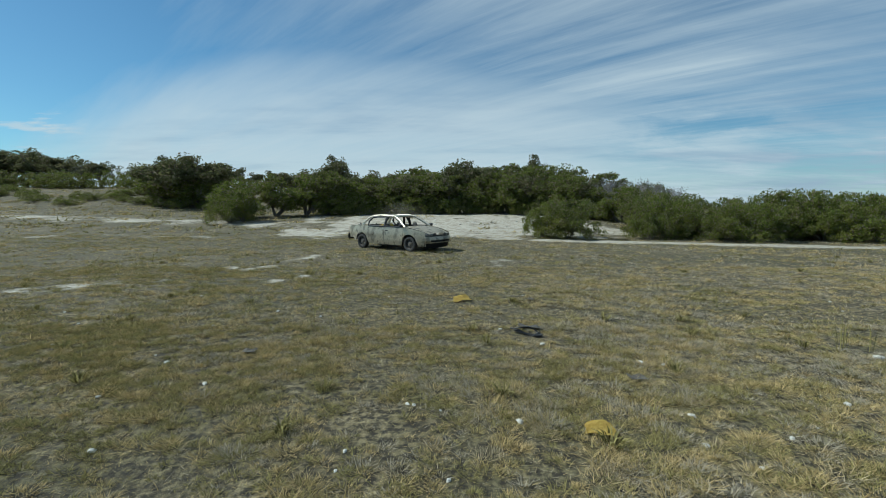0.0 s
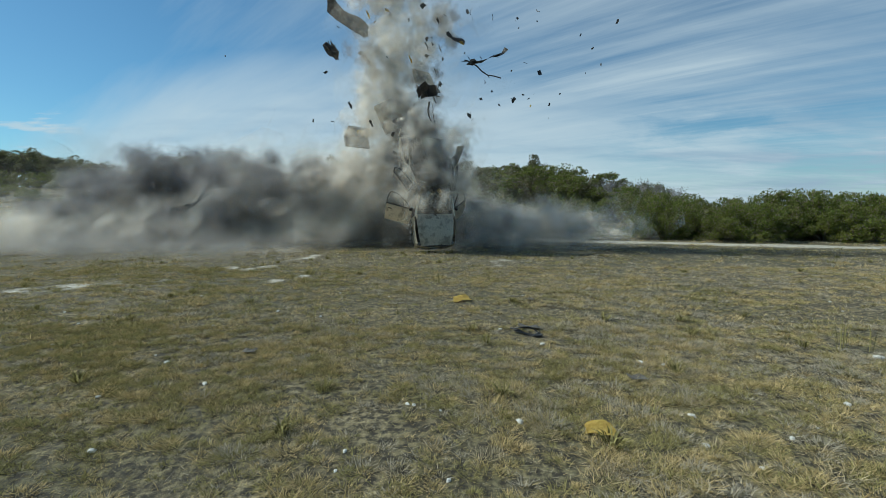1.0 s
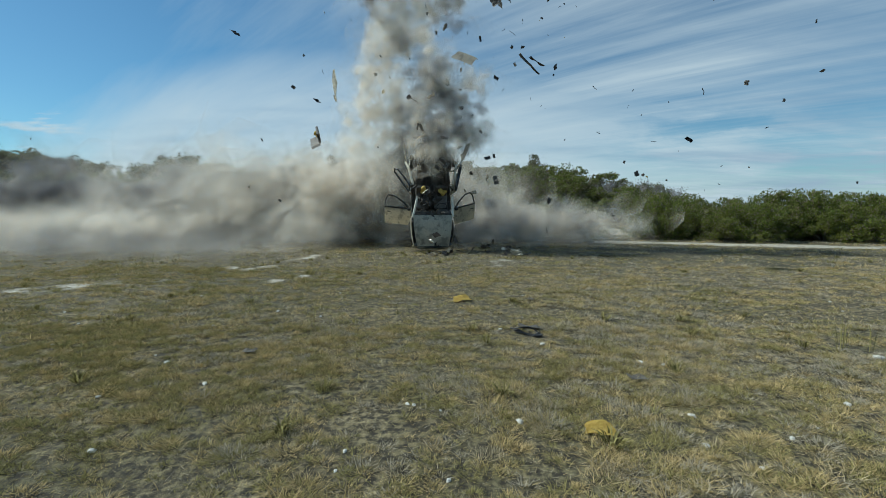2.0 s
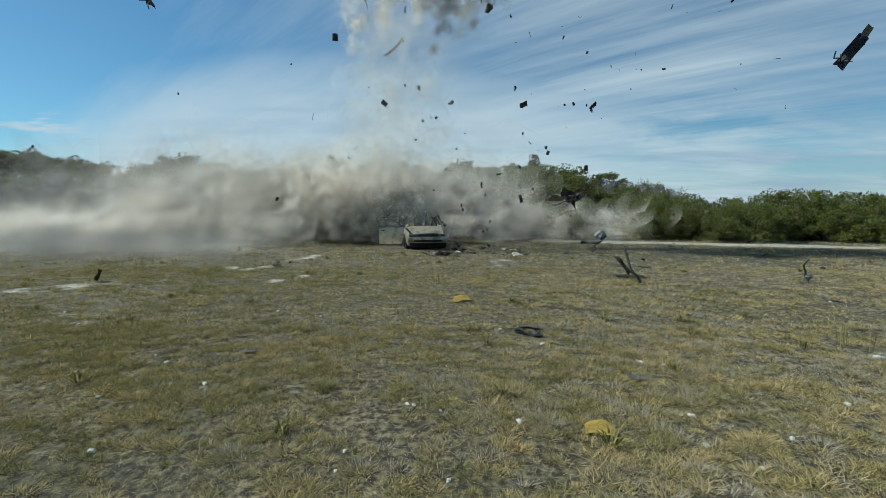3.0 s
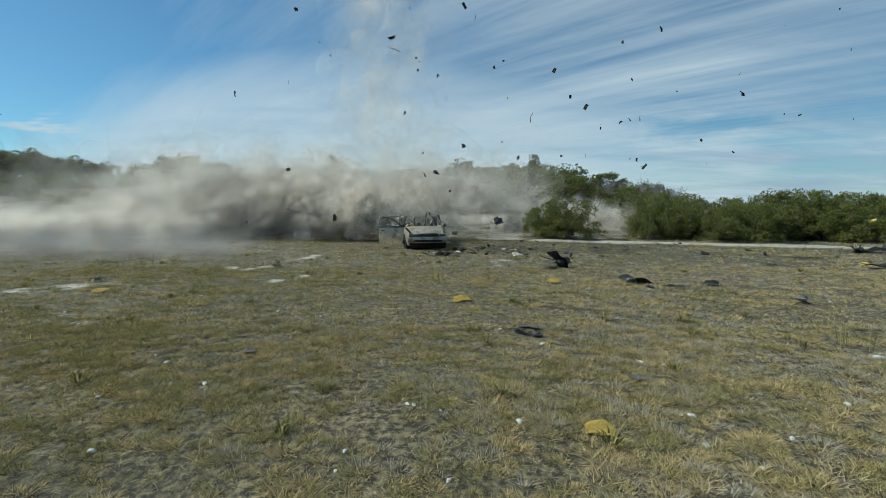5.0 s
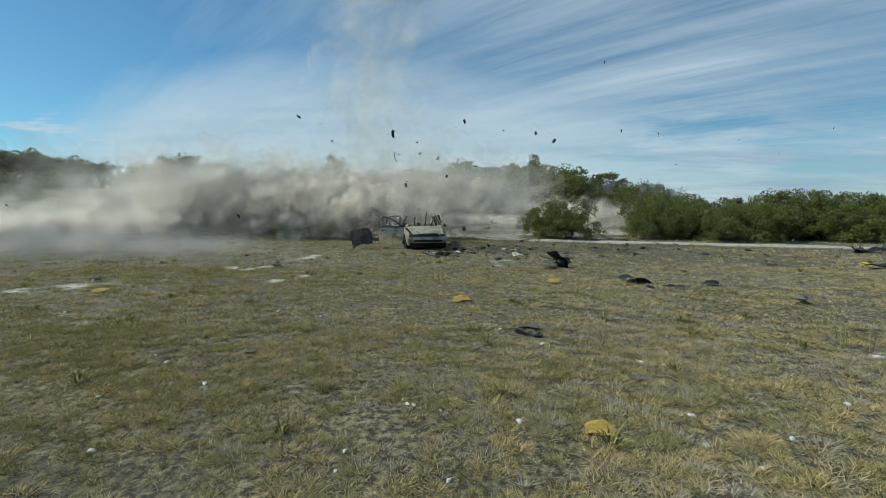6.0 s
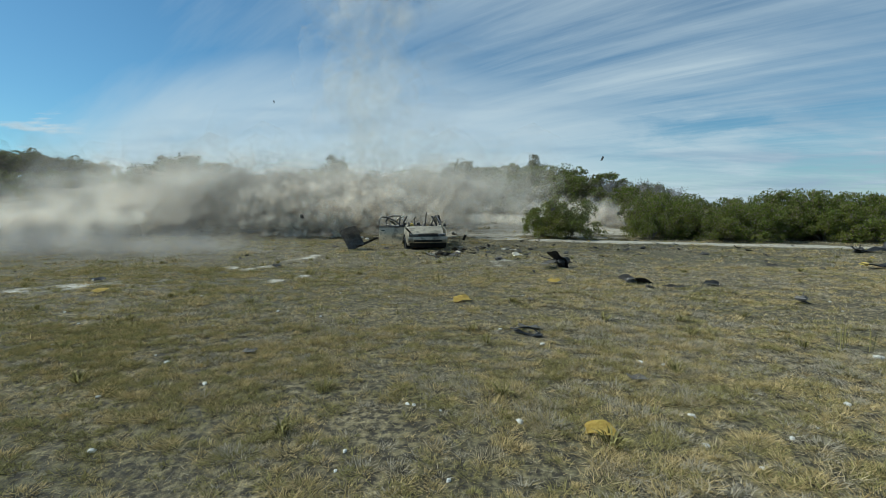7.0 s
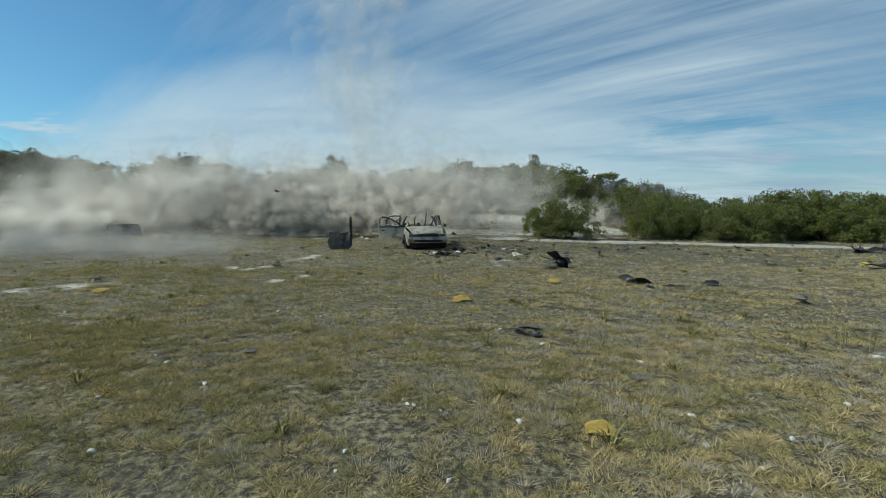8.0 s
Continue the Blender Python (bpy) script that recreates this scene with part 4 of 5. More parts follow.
# ---- dust ----
def puff_mesh(seed, sigma, layers, mat, flat=1.0, soft=False):
    """A loose cloud of flakes, gathered in billows or evenly soft; layers: how many lie one behind another in its middle."""
    r = np.random.RandomState(seed)
    billows = r.normal(size=(11, 3)) * sigma * 0.68
    spread = sigma * r.uniform(0.30, 0.62, 11)
    count = int((22 if soft else 30) * layers)
    pick = r.randint(0, 11, count)
    d = r.normal(size=(count, 3))
    o = d * sigma * 0.8
    d /= np.linalg.norm(d, axis=1)[:, None]
    if not soft:
        o = billows[pick] + d * (spread[pick] * (0.35 + 0.75 * r.rand(count)))[:, None]
    o[:, 2] *= flat
    face = d + r.normal(size=(count, 3)) * 0.9
    face /= np.linalg.norm(face, axis=1)[:, None]
    a = np.cross(face, r.normal(size=(count, 3)))
    a /= np.linalg.norm(a, axis=1)[:, None]
    b = np.cross(face, a)
    s = sigma * ((0.55 if soft else 0.32) + 0.28 * r.rand(count))
    ring = [o]
    for k in range(8):
        w = (s * (0.75 + 0.5 * r.rand(count)))[:, None]
        ring.append(o + (a * math.cos(k * math.tau / 8) + b * math.sin(k * math.tau / 8)) * w - face * w * (0.5 if soft else 0.25))
    v = np.stack(ring, 1).reshape(-1, 3)
    first = np.arange(count)[:, None] * 9
    f = np.stack([np.concatenate([first, first + 1 + k, first + 1 + (k + 1) % 8], 1) for k in range(8)], 1).reshape(-1, 3)
    me = raw_mesh("dust_cloud", v, f, mat)
    me.attributes.new("fade", "FLOAT", "POINT").data.foreach_set("value", np.tile(np.array([1] + [0] * 8, dtype=np.float32), count))
    return me


PUFF_SMALL = [puff_mesh(s, 0.78, 5.0, M_DUST) for s in (1, 2, 3)]
PUFF_BIG = [puff_mesh(s, 2.1, 2.0, M_DUST, 0.72, True) for s in (4, 5, 6)]
PUFF_HAZE = [puff_mesh(s, 2.8, 4.2, M_HAZE, 0.6, True) for s in (14, 15)]
PUFF_VEIL = [puff_mesh(s, 1.7, 2.0, M_HAZE, 1.3, True) for s in (24, 25)]
PUFF_LOW = [puff_mesh(s, 1.5, 1.8, M_DUST, 0.4, True) for s in (7, 8)]
SMOKE_SMALL = [puff_mesh(s, 0.7, 5.0, M_SMOKE) for s in (9, 10)]
SMOKE_BIG = [puff_mesh(s, 1.2, 6.5, M_SMOKE, 0.85) for s in (11, 12)]
SMOKE_HAZE = [puff_mesh(s, 2.6, 3.0, M_GREYHAZE, 0.6, True) for s in (18, 19)]
SMOKE_LOW = [puff_mesh(s, 1.6, 2.2, M_GREYHAZE, 0.16, True) for s in (16, 17)]
BLAST = 0.44
DUST_TIMES = (0.5, 0.55, 0.6, 0.7, 0.8, 1.0, 1.25, 1.5, 2.0, 2.5, 3.0, 3.5, 4.0, 4.5, 5.2, 6.0, 7.0, 8.0)
HOLE = Vector((-2.2, 18.2, -4.0))


def puff(kind, start, reach, rate, drift, label, group, late=(0, 0, 0), sink=0.0, rest=1.0, since=2.0):
    """One cloud: from the blast it shoots out by reach, slowed by the air, then drifts; late carries it off, and it sinks towards the height rest."""
    ob = tagged(new("dust_cloud", kind), label, "dust", group, "stuff")
    start, reach, drift, late = Vector(start), Vector(reach), Vector(drift), Vector(late)
    rows = [(0.0, Matrix.Translation(HOLE)), (0.42, Matrix.Translation(HOLE))]
    for t in DUST_TIMES:
        s = t - BLAST
        q = start + reach * (1 - math.exp(-rate * s)) + drift * s + late * max(0.0, t - since)
        q.z = rest + (q.z - rest) * math.exp(-sink * max(0.0, t - 0.65))
        rows.append((t, pose(*q, 0, 0, 25 * (1 - math.exp(-0.5 * s)))))
    return ob, rows


def make_dust():
    r = random.Random(77)
    out = []
    tan, dark = "drifting cloud of pale tan limestone dust", "dark grey blast smoke over the field"
    # tall column above the car; its upper part is carried up and away
    for k in range(64):
        h = (k + 0.5) / 64
        smoky = k % 5 == 1 and h > 0.45
        kind = (SMOKE_SMALL if smoky else PUFF_SMALL)[k % 2]
        wide = r.uniform(-1.5, 1.6)
        x = -2.2 + 0.8 * r.uniform(-1, 1)
        away = (r.uniform(0.1, 0.9), 0.3, r.uniform(5.0, 9.0)) if h > 0.3 else (r.uniform(-1.3, 0.7), 0.8, 0.0)
        out.append(puff(kind, (x, 18.6 + r.uniform(-0.4, 0.6), 0.6), (wide * (0.55 + 0.8 * h) + 0.5 * h, r.uniform(-0.4, 1.0), 1.0 + 15.0 * h ** 1.45), 19.0 - 6.0 * h,
                        (0.1 * wide + 0.08, 0.05, 0.5 * h), dark if smoky else tan, "blast column", late=away, sink=0.0 if h > 0.3 else 0.4, rest=1.3, since=1.6 + 0.5 * r.random()))
    # smoke that clings to the upended car
    for k in range(15):
        out.append(puff((SMOKE_SMALL + PUFF_SMALL)[k % 4], (-1.4, 17.0, 0.8), (1.0 + r.uniform(-0.9, 0.9), r.uniform(-1.4, -0.4), r.uniform(1.6, 5.2)), 3.2, (0.25, 0.2, 0.1), dark, "blast column", late=(r.uniform(0.1, 0.8), 0.8, r.uniform(5.0, 8.0)), since=1.8))
    # slower dust round the foot of the column
    for k in range(13):
        out.append(puff(PUFF_SMALL[k % 3], (-2.6, 18.8, 0.4), (r.uniform(-3.6, 0.9), r.uniform(-0.2, 2.2), r.uniform(0.4, 4.2)), 2.6, (r.uniform(-0.25, 0.0), 0.1, 0.05), tan, "blast column",
                        late=(r.uniform(-1.1, 0.7), 0.9, 0.0), sink=0.12, rest=1.5))
    # dark smoke thrown out to the side
    for k in range(30):
        u = (k + 0.5) / 30
        out.append(puff(SMOKE_BIG[k % 2], (-3.6, 18.8, 0.8), (-0.6 - 10.5 * u, r.uniform(-0.5, 3.0), r.uniform(0.0, 1.4) + 4.2 * math.sin(math.pi * u) ** 1.5 * r.uniform(0.1, 1)), 13.0, (-2.4 * u - 0.8, 0.5, 0.2 + 0.7 * r.random()),
                        dark, "side smoke", late=(-8.0 - 6.0 * u, 3.0, 0.0), sink=0.35 if k % 4 == 0 else 1.3, rest=1.3, since=0.9 + 0.5 * r.random()))
    # tan dust that fills the field beside the car and lingers; part of it blows away
    for k in range(32):
        u = (k + 0.5) / 32
        gone = k % 2 == 1
        out.append(puff(PUFF_BIG[k % 3], (-3.6, 19.8, 0.4), (1.0 - 15.0 * u ** 1.35, r.uniform(0.8, 8.5), r.uniform(0.2, 1.4) + 2.2 * r.random() * (1 - u)), 3.6, (-0.35 * u - 0.02, 0.3, 0.06), tan, "field dust",
                        late=(-3.0, 1.2, 0.0) if gone else (r.uniform(-0.1, 0.7), 0.8, 0.0), sink=0.04, rest=1.4, since=3.2 + r.random() if gone else 2.0))
    # thin haze that spreads behind the car and hangs there
    for k in range(12):
        u = (k + 0.5) / 12
        out.append(puff(PUFF_HAZE[k % 2], (-3.0, 20.0, 0.5), (-12.0 + 19.0 * u, r.uniform(2.0, 9.0), r.uniform(0.8, 2.6)), 1.1, (0.05, 0.25, 0.02), tan, "field dust", late=(r.uniform(-0.1, 0.15), 0.2, 0.0)))
    # skirts that run along the ground on both sides
    for k in range(14):
        u = (k + 0.5) / 14
        out.append(puff(PUFF_LOW[k % 2], (-3.0, 18.2, 0.25), (-1.0 - 16 * u, r.uniform(-0.6, 3.0), r.uniform(0.1, 0.6)), 7.0, (-0.5, 0.2, 0.02), tan, "ground dust", late=(-1.8, 0.5, 0.0)))
    for k in range(16):
        u = (k + 0.5) / 16
        out.append(puff((SMOKE_SMALL + PUFF_LOW)[k % 4], (-0.6, 17.6, 0.3), (0.4 + 6.4 * u, r.uniform(-0.5, 2.2), r.uniform(0.1, 0.95)), 10.0, (0.25, 0.2, 0.0), tan if k % 4 > 1 else dark, "ground dust",
                        late=(0.9, 2.0, 0.03), since=1.2))
    # a thin veil where the column stood, which drifts up and thins out
    for k in range(9):
        out.append(puff(PUFF_VEIL[k % 2], (-2.2, 18.8, 1.5), (r.uniform(-0.6, 1.6), r.uniform(0.0, 1.2), 1.0 + 0.95 * k), 6.0, (-0.12, 0.1, 0.1), tan, "blast column", late=(r.uniform(-0.5, 0.0), 0.2, 0.35 + 0.5 * (k > 4)), since=3.4))
    # grey smoke haze that hangs before the far trees
    for k in range(5):
        u = (k + 0.5) / 5
        out.append(puff(SMOKE_HAZE[k % 2], (-4.0, 20.0, 0.8), (-4.0 - 22 * u, r.uniform(2.0, 10.0), r.uniform(0.6, 2.4)), 2.2, (-0.15, 0.2, 0.02), dark, "side smoke", late=(r.uniform(-0.1, 0.2), 0.2, 0.0)))
    # dark haze that stays close to the ground at the side
    for k in range(9):
        u = (k + 0.5) / 9
        out.append(puff(SMOKE_LOW[k % 2], (-3.6, 18.4, 0.3), (-3.5 - 12 * u, r.uniform(-4.6, -1.6), r.uniform(-0.2, 0.05)), 5.0, (-0.15, 0.03, 0.0), dark, "side smoke"))
    return out


DUST = make_dust()


# ---- flying wreckage ----
G = 9.81


def thrown(p0, t1, p1, spin, gap=0.2):
    """Rows of a free flight from the blast at p0 to p1 at t1."""
    p0, p1, total = Vector(p0), Vector(p1), t1 - BLAST
    v = (p1 - p0) / total + Vector((0, 0, G * total / 2))
    rows, count = [], max(2, math.ceil(total / gap))
    for k in range(1, count + 1):
        s = total * k / count
        q = p0 + (p1 - p0) * (s / total)
        q.z = p0.z + v.z * s - G * s * s / 2
        rows.append((BLAST + s, pose(*q, *(a * s for a in spin))))
    return rows


def fluttered(p0, p1, top, fall, spin):
    """Rows of a light scrap: shot up to its highest point and slowed by the air, it flutters down at a steady speed."""
    p0, p1, peak = Vector(p0), Vector(p1), 0.45 + 0.03 * top
    total = peak + 0.25 + (p0.z + top - p1.z) / fall
    rows, count = [], math.ceil(total / 0.2)
    for k in range(1, count + 1):
        s = total * k / count
        q = p0.lerp(p1, (1 - math.exp(-0.9 * s)) / (1 - math.exp(-0.9 * total)))
        if s < peak:
            q.z = p0.z + top * (1 - (1 - s / peak) ** 2.4)
        else:
            q.z = p0.z + top - fall * (s - peak - 0.25 * (1 - math.exp(-4 * (s - peak))))
        if k == count:
            q.z = p1.z
        rows.append((BLAST + s, pose(*q, *(a * s for a in spin))))
    return rows


def keyed(ob, p0, rows):
    """From its resting place in the car through the rows to the end."""
    rows = [(0.0, pose(*p0)), (0.42, pose(*p0))] + rows
    if rows[-1][0] < 8.0:
        rows.append((8.0, rows[-1][1]))
    return ob, rows


def make_fragments():
    """Small torn pieces thrown up by the blast; each falls to a place of its own."""
    r = random.Random(99)
    kinds = [(bent_plate(50 + k, 0.22 + 0.05 * (k % 4), 0.14 + 0.04 * (k % 3), 2.2, M_SCORCH if k % 3 else M_BLACK), "torn scorched sheet metal fragment") for k in range(7)]
    kinds += [(bent_rod(60 + k, 0.3 + 0.1 * k, 0.018, M_BLACK), "bent thin black rod fragment") for k in range(3)]
    kinds += [(ragged_lump(70 + k, 0.17 + 0.05 * k, M_SCORCH, 0.6, 5), "ragged charred lump of wreckage") for k in range(3)]
    kinds += [(bent_plate(80, 0.3, 0.2, 2.0, M_CLOTH), "torn grey cloth and plastic scrap"), (ragged_lump(81, 0.16, M_FOAM, 0.5, 0), "small torn yellow foam scrap")]
    pale = [(bent_plate(90 + k, 0.34, 0.2, 1.2, (M_CLOTH, M_PAINT, M_STEEL)[k % 3]), "pale torn body panel scrap beside the wreck") for k in range(5)] + [(ragged_lump(96, 0.26, M_PAINT, 0.5, 3), "crumpled pale metal scrap beside the wreck")]
    out = []
    for k in range(325):
        near = k >= 260
        me, label = (pale + kinds[:7])[k % 13] if near else kinds[k % len(kinds)]
        ob = wreck("fragment", me, label, "fragment", "scraps beside the wreck" if near else "flying fragments")
        s = r.uniform(0.5, 1.1) if near else r.uniform(0.25, 0.65) if k % 7 else r.uniform(0.6, 1.05)
        ob.scale = (s, s, s)
        p0 = Vector((-2.2 + r.uniform(-0.5, 0.5), 18.0 + r.uniform(-0.3, 0.3), 0.42 + r.uniform(-0.06, 0.1)))
        spin = [r.uniform(-260, 260) for _ in range(3)]
        if near:
            x, y, total = r.uniform(-0.9, 3.2), r.uniform(14.6, 18.5), r.uniform(1.0, 2.4)
            y = y if x > 0.4 else r.uniform(14.6, 15.6)
            rows = thrown(p0, BLAST + total, (x, y, height(x, y) + 0.04 * s), spin)
        else:
            x, y = r.gauss(4.2, 6.2), max(9.0, r.gauss(18.0, 3.0))
            rows = fluttered(p0, (x, y, height(x, y) + 0.04 * s), r.uniform(4.5, 24), r.uniform(3.2, 6.5), spin)
        flat = pose(x, y, height(x, y) + 0.035 * s, r.uniform(-25, 25), r.uniform(-25, 25), r.uniform(0, 360))
        q = rows[-1][1].to_quaternion().slerp(flat.to_quaternion(), 0.5)
        rows.append((rows[-1][0] + 0.12, Matrix.LocRotScale((x, y, height(x, y) + 0.10 * s), q, None)))
        rows.append((rows[-1][0] + 0.14, flat))
        out.append(keyed(ob, p0, rows))
    return out


def make_large_pieces():
    """The pieces that can be followed one by one through their fall."""
    out = []
    inside = Vector((-2.0, 17.9, 0.40))

    # long curved panel that comes down far across the field
    panel = wreck("curved_panel", bent_plate(101, 2.0, 0.70, 0.22, M_STEEL, 0.02), "large curved grey body panel standing on its edge")
    spin = thrown(inside, 3.6, (-13.7, 24, 12.5), (150, 40, 60))
    last = (-18.7, 24.9, height(-18.7, 24.9))
    out.append(keyed(panel, inside, spin + [(3.8, pose(-14.3, 24, 10.4, 480, 140, 210)), (4.0, pose(-14.6, 24.1, 8.2, 500, 150, 230)), (4.2, pose(-15.7, 24.3, 5.5, 520, 160, 260)), (4.4, pose(-17.0, 24.6, 2.4, 500, 175, 300)),
                    (4.55, pose(-18.0, 24.8, last[2] + 0.45, 470, 180, 340)), (4.8, pose(-18.6, 24.9, last[2] + 0.62, 440, 180, 355)), (5.1, pose(*last[:2], last[2] + 0.34, 448, 180, 362))]))
    lump = wreck("torn_bracket", joined("torn_bracket", (ragged_lump(102, 0.5, M_SCORCH, 0.5, 6), pose(0, 0, 0)), (bent_rod(103, 0.9, 0.03, M_SCORCH), pose(0.1, 0, 0.1, 0, 20, 0))), "charred bent bracket lying beside a panel")
    p = (-19.6, 24.3, height(-19.6, 24.3) + 0.15)
    out.append(keyed(lump, inside, thrown(inside, 3.95, p, (200, 120, 90)) + [(4.15, pose(p[0], p[1], p[2] + 0.3, 730, 430, 330)), (4.4, pose(*p, 720, 370, 340))]))

    # plate with a long bar that drops beside the car and rolls over until the bar stands
    plate = wreck("torn_pillar", joined("torn_pillar", (bent_plate(104, 0.85, 0.66, 0.9, M_CLOTH, 0.02), pose(-0.1, 0, 0.0, 84, 4, 10)), (bent_plate(105, 0.5, 0.5, 0.9, M_SCORCH, 0.02), pose(-0.25, 0.25, -0.05, 70, 25, 60)),
                  (bent_rod(106, 0.5, 0.03, M_SCORCH), pose(-0.4, 0.1, -0.1, 0, 70, 20)), (bent_plate(107, 0.09, 1.15, 0.05, M_SCORCH, 0.05), pose(0.36, 0, 0.35, 90, 0, 5))), "torn grey door sill plate with upright bar")
    out.append(keyed(plate, inside, thrown(inside, 5.72, (-3.55, 17.6, 0.5), (64.4, 42, 0)) + [(5.8, pose(-3.5, 17.6, 0.42, 360, 205, 20)), (5.95, pose(-3.45, 17.6, 0.48, 360, 178, 10)), (6.1, pose(-3.4, 17.55, 0.46, 360, 152, 0)), (6.3, pose(-3.42, 17.5, 0.44, 358, 128, 0)),
                    (6.5, pose(-3.45, 17.4, 0.44, 360, 108, 0)), (6.7, pose(-3.55, 17.3, 0.43, 362, 93, 0)), (6.9, pose(-3.6, 17.2, 0.42, 360, 78, 0)), (7.1, pose(-3.72, 17.1, 0.42, 360, 48, 0)), (7.3, pose(-3.9, 17.0, 0.38, 360, 8, 0)),
                    (7.5, pose(-4.05, 16.95, 0.36, 360, -4, 0)), (7.7, pose(-4.05, 16.95, 0.36, 360, 4, 0)), (8.0, pose(-4.05, 16.95, 0.36, 360, 0, 0))]))

    # dark seat frame in front of the bushes
    seat = wreck("seat_frame", joined("seat_frame", (bent_plate(108, 0.62, 0.42, 0.8, M_BLACK, 0.06), pose(0, 0, 0.12, 20, -50, 0)), (ragged_lump(109, 0.34, M_BLACK, 0.7, 7), pose(-0.12, 0, 0.05)), (bent_rod(110, 0.8, 0.02, M_BLACK), pose(0.25, 0, 0.0, 0, 0, 20)),
                  (bent_plate(111, 0.45, 0.3, 0.9, M_STEEL), pose(0.35, 0.1, 0.03, 5, 8, 30)), (bent_rod(112, 0.6, 0.02, M_SCORCH), pose(0.2, -0.1, 0.05, 0, -10, -30))), "burnt black car seat frame lying in dry grass")
    p = (3.27, 11.95, height(3.27, 11.95) + 0.10)
    out.append(keyed(seat, inside, thrown(inside, 2.8, (3.82, 12.6, 3.5), (150, 0, 60)) + [(2.9, pose(3.85, 12.55, 2.45, 375, 5, 150)), (3.0, pose(3.72, 12.5, 1.9, 390, 5, 158)), (3.1, pose(3.7, 12.4, 1.15, 400, 5, 170)), (3.2, pose(3.5, 12.3, 0.55, 395, 8, 180)),
                    (3.3, pose(3.3, 12.0, 0.2, 380, 8, 185)), (3.45, pose(3.2, 11.95, 0.3, 370, 4, 188)), (3.65, pose(*p, 360, 0, 190))]))
    # bent panel that skids and topples
    flap = wreck("bent_flap", joined("bent_flap", (bent_plate(113, 0.62, 0.5, 1.2, M_SCORCH, 0.015), pose(0, 0, 0.0, 65, 0, 20)), (ragged_lump(114, 0.2, M_STEEL, 0.6, 4), pose(-0.2, 0.05, -0.12))), "bent dark brown sheet metal flap in grass")
    p = (4.52, 9.75, height(4.52, 9.75) + 0.07)
    out.append(keyed(flap, inside, thrown(inside, 3.0, (3.75, 10.5, 0.85), (120, 60, 140)) + [(3.1, pose(3.9, 10.5, 0.25, 330, 150, 365)), (3.2, pose(4.15, 10.4, 0.34, 350, 110, 370)), (3.3, pose(4.35, 10.3, 0.46, 360, 60, 372)), (3.4, pose(4.45, 10.2, 0.42, 362, 20, 365)),
                    (3.5, pose(4.5, 10.1, 0.3, 360, 0, 362)), (3.7, pose(4.5, 9.95, 0.24, 352, 0, 362)), (3.85, pose(4.52, 9.85, 0.15, 325, 0, 362)), (4.05, pose(*p, 292, 0, 362))]))
    bar = wreck("bent_bar", joined("bent_bar", (bent_rod(115, 0.85, 0.035, M_SCORCH), pose(0, 0, 0)), (bent_plate(116, 0.5, 0.09, 0.6, M_SCORCH, 0.03), pose(0.1, 0, 0.02, 20, 0, 8))), "bent scorched black metal bar in grass")
    out.append(keyed(bar, inside, thrown(inside, 2.7, (4.4, 9.4, 0.35), (100, 100, 120)) + [(2.8, pose(4.55, 9.3, 0.12, 225, 215, 280)), (2.9, pose(4.4, 9.4, 0.25, 240, 200, 300)), (3.0, pose(4.15, 9.5, 0.34, 280, 225, 330)), (3.1, pose(4.3, 9.4, 0.5, 320, 268, 345)), (3.2, pose(4.6, 9.3, 0.45, 350, 290, 350)),
                    (3.3, pose(4.68, 9.1, 0.3, 358, 325, 352)), (3.4, pose(4.72, 8.9, 0.12, 360, 352, 352)), (3.55, pose(4.75, 8.85, height(4.75, 8.85) + 0.05, 360, 361, 352))]))
    # small piece near the viewer
    hook = wreck("hinge_scrap", joined("hinge_scrap", (bent_rod(117, 0.5, 0.018, M_SCORCH), pose(0.12, 0, 0)), (ragged_lump(118, 0.16, M_CLOTH, 0.6, 3), pose(-0.12, 0, 0.04))), "torn hinge and bent rod in dry grass")
    out.append(keyed(hook, inside, thrown(inside, 3.05, (6.75, 7.5, 0.12), (100, 130, 100)) + [(3.2, pose(6.7, 7.5, 0.3, 275, 350, 275)), (3.35, pose(6.6, 7.45, 0.12, 330, 360, 320)), (3.5, pose(6.52, 7.42, height(6.52, 7.42) + 0.05, 358, 362, 350))]))
    # padded piece with yellow foam that comes down at the field's edge
    pad = wreck("padded_trim", joined("padded_trim", (bent_plate(119, 0.75, 0.3, 0.7, M_BLACK, 0.05), pose(0, 0, 0.03)), (ragged_lump(120, 0.16, M_FOAM, 0.5, 0), pose(0.28, -0.08, 0.07)), (ragged_lump(121, 0.2, M_BLACK, 0.5, 4), pose(-0.25, 0.05, 0.05))), "black padded trim with torn yellow foam")
    p = (12.1, 11.7, height(12.1, 11.7) + 0.05)
    out.append(keyed(pad, inside, thrown(inside, 3.4, (10.9, 11.2, 5.6), (90, 30, 40)) + [(3.6, pose(11.2, 11.3, 4.35, 290, 85, 130)), (3.8, pose(11.4, 11.4, 3.05, 315, 60, 145)), (4.0, pose(11.7, 11.5, 1.5, 340, 30, 160)), (4.18, pose(11.95, 11.6, 0.2, 355, 10, 170)), (4.3, pose(12.05, 11.65, 0.25, 360, 5, 174)), (4.42, pose(*p, 360, 0, 176))]))
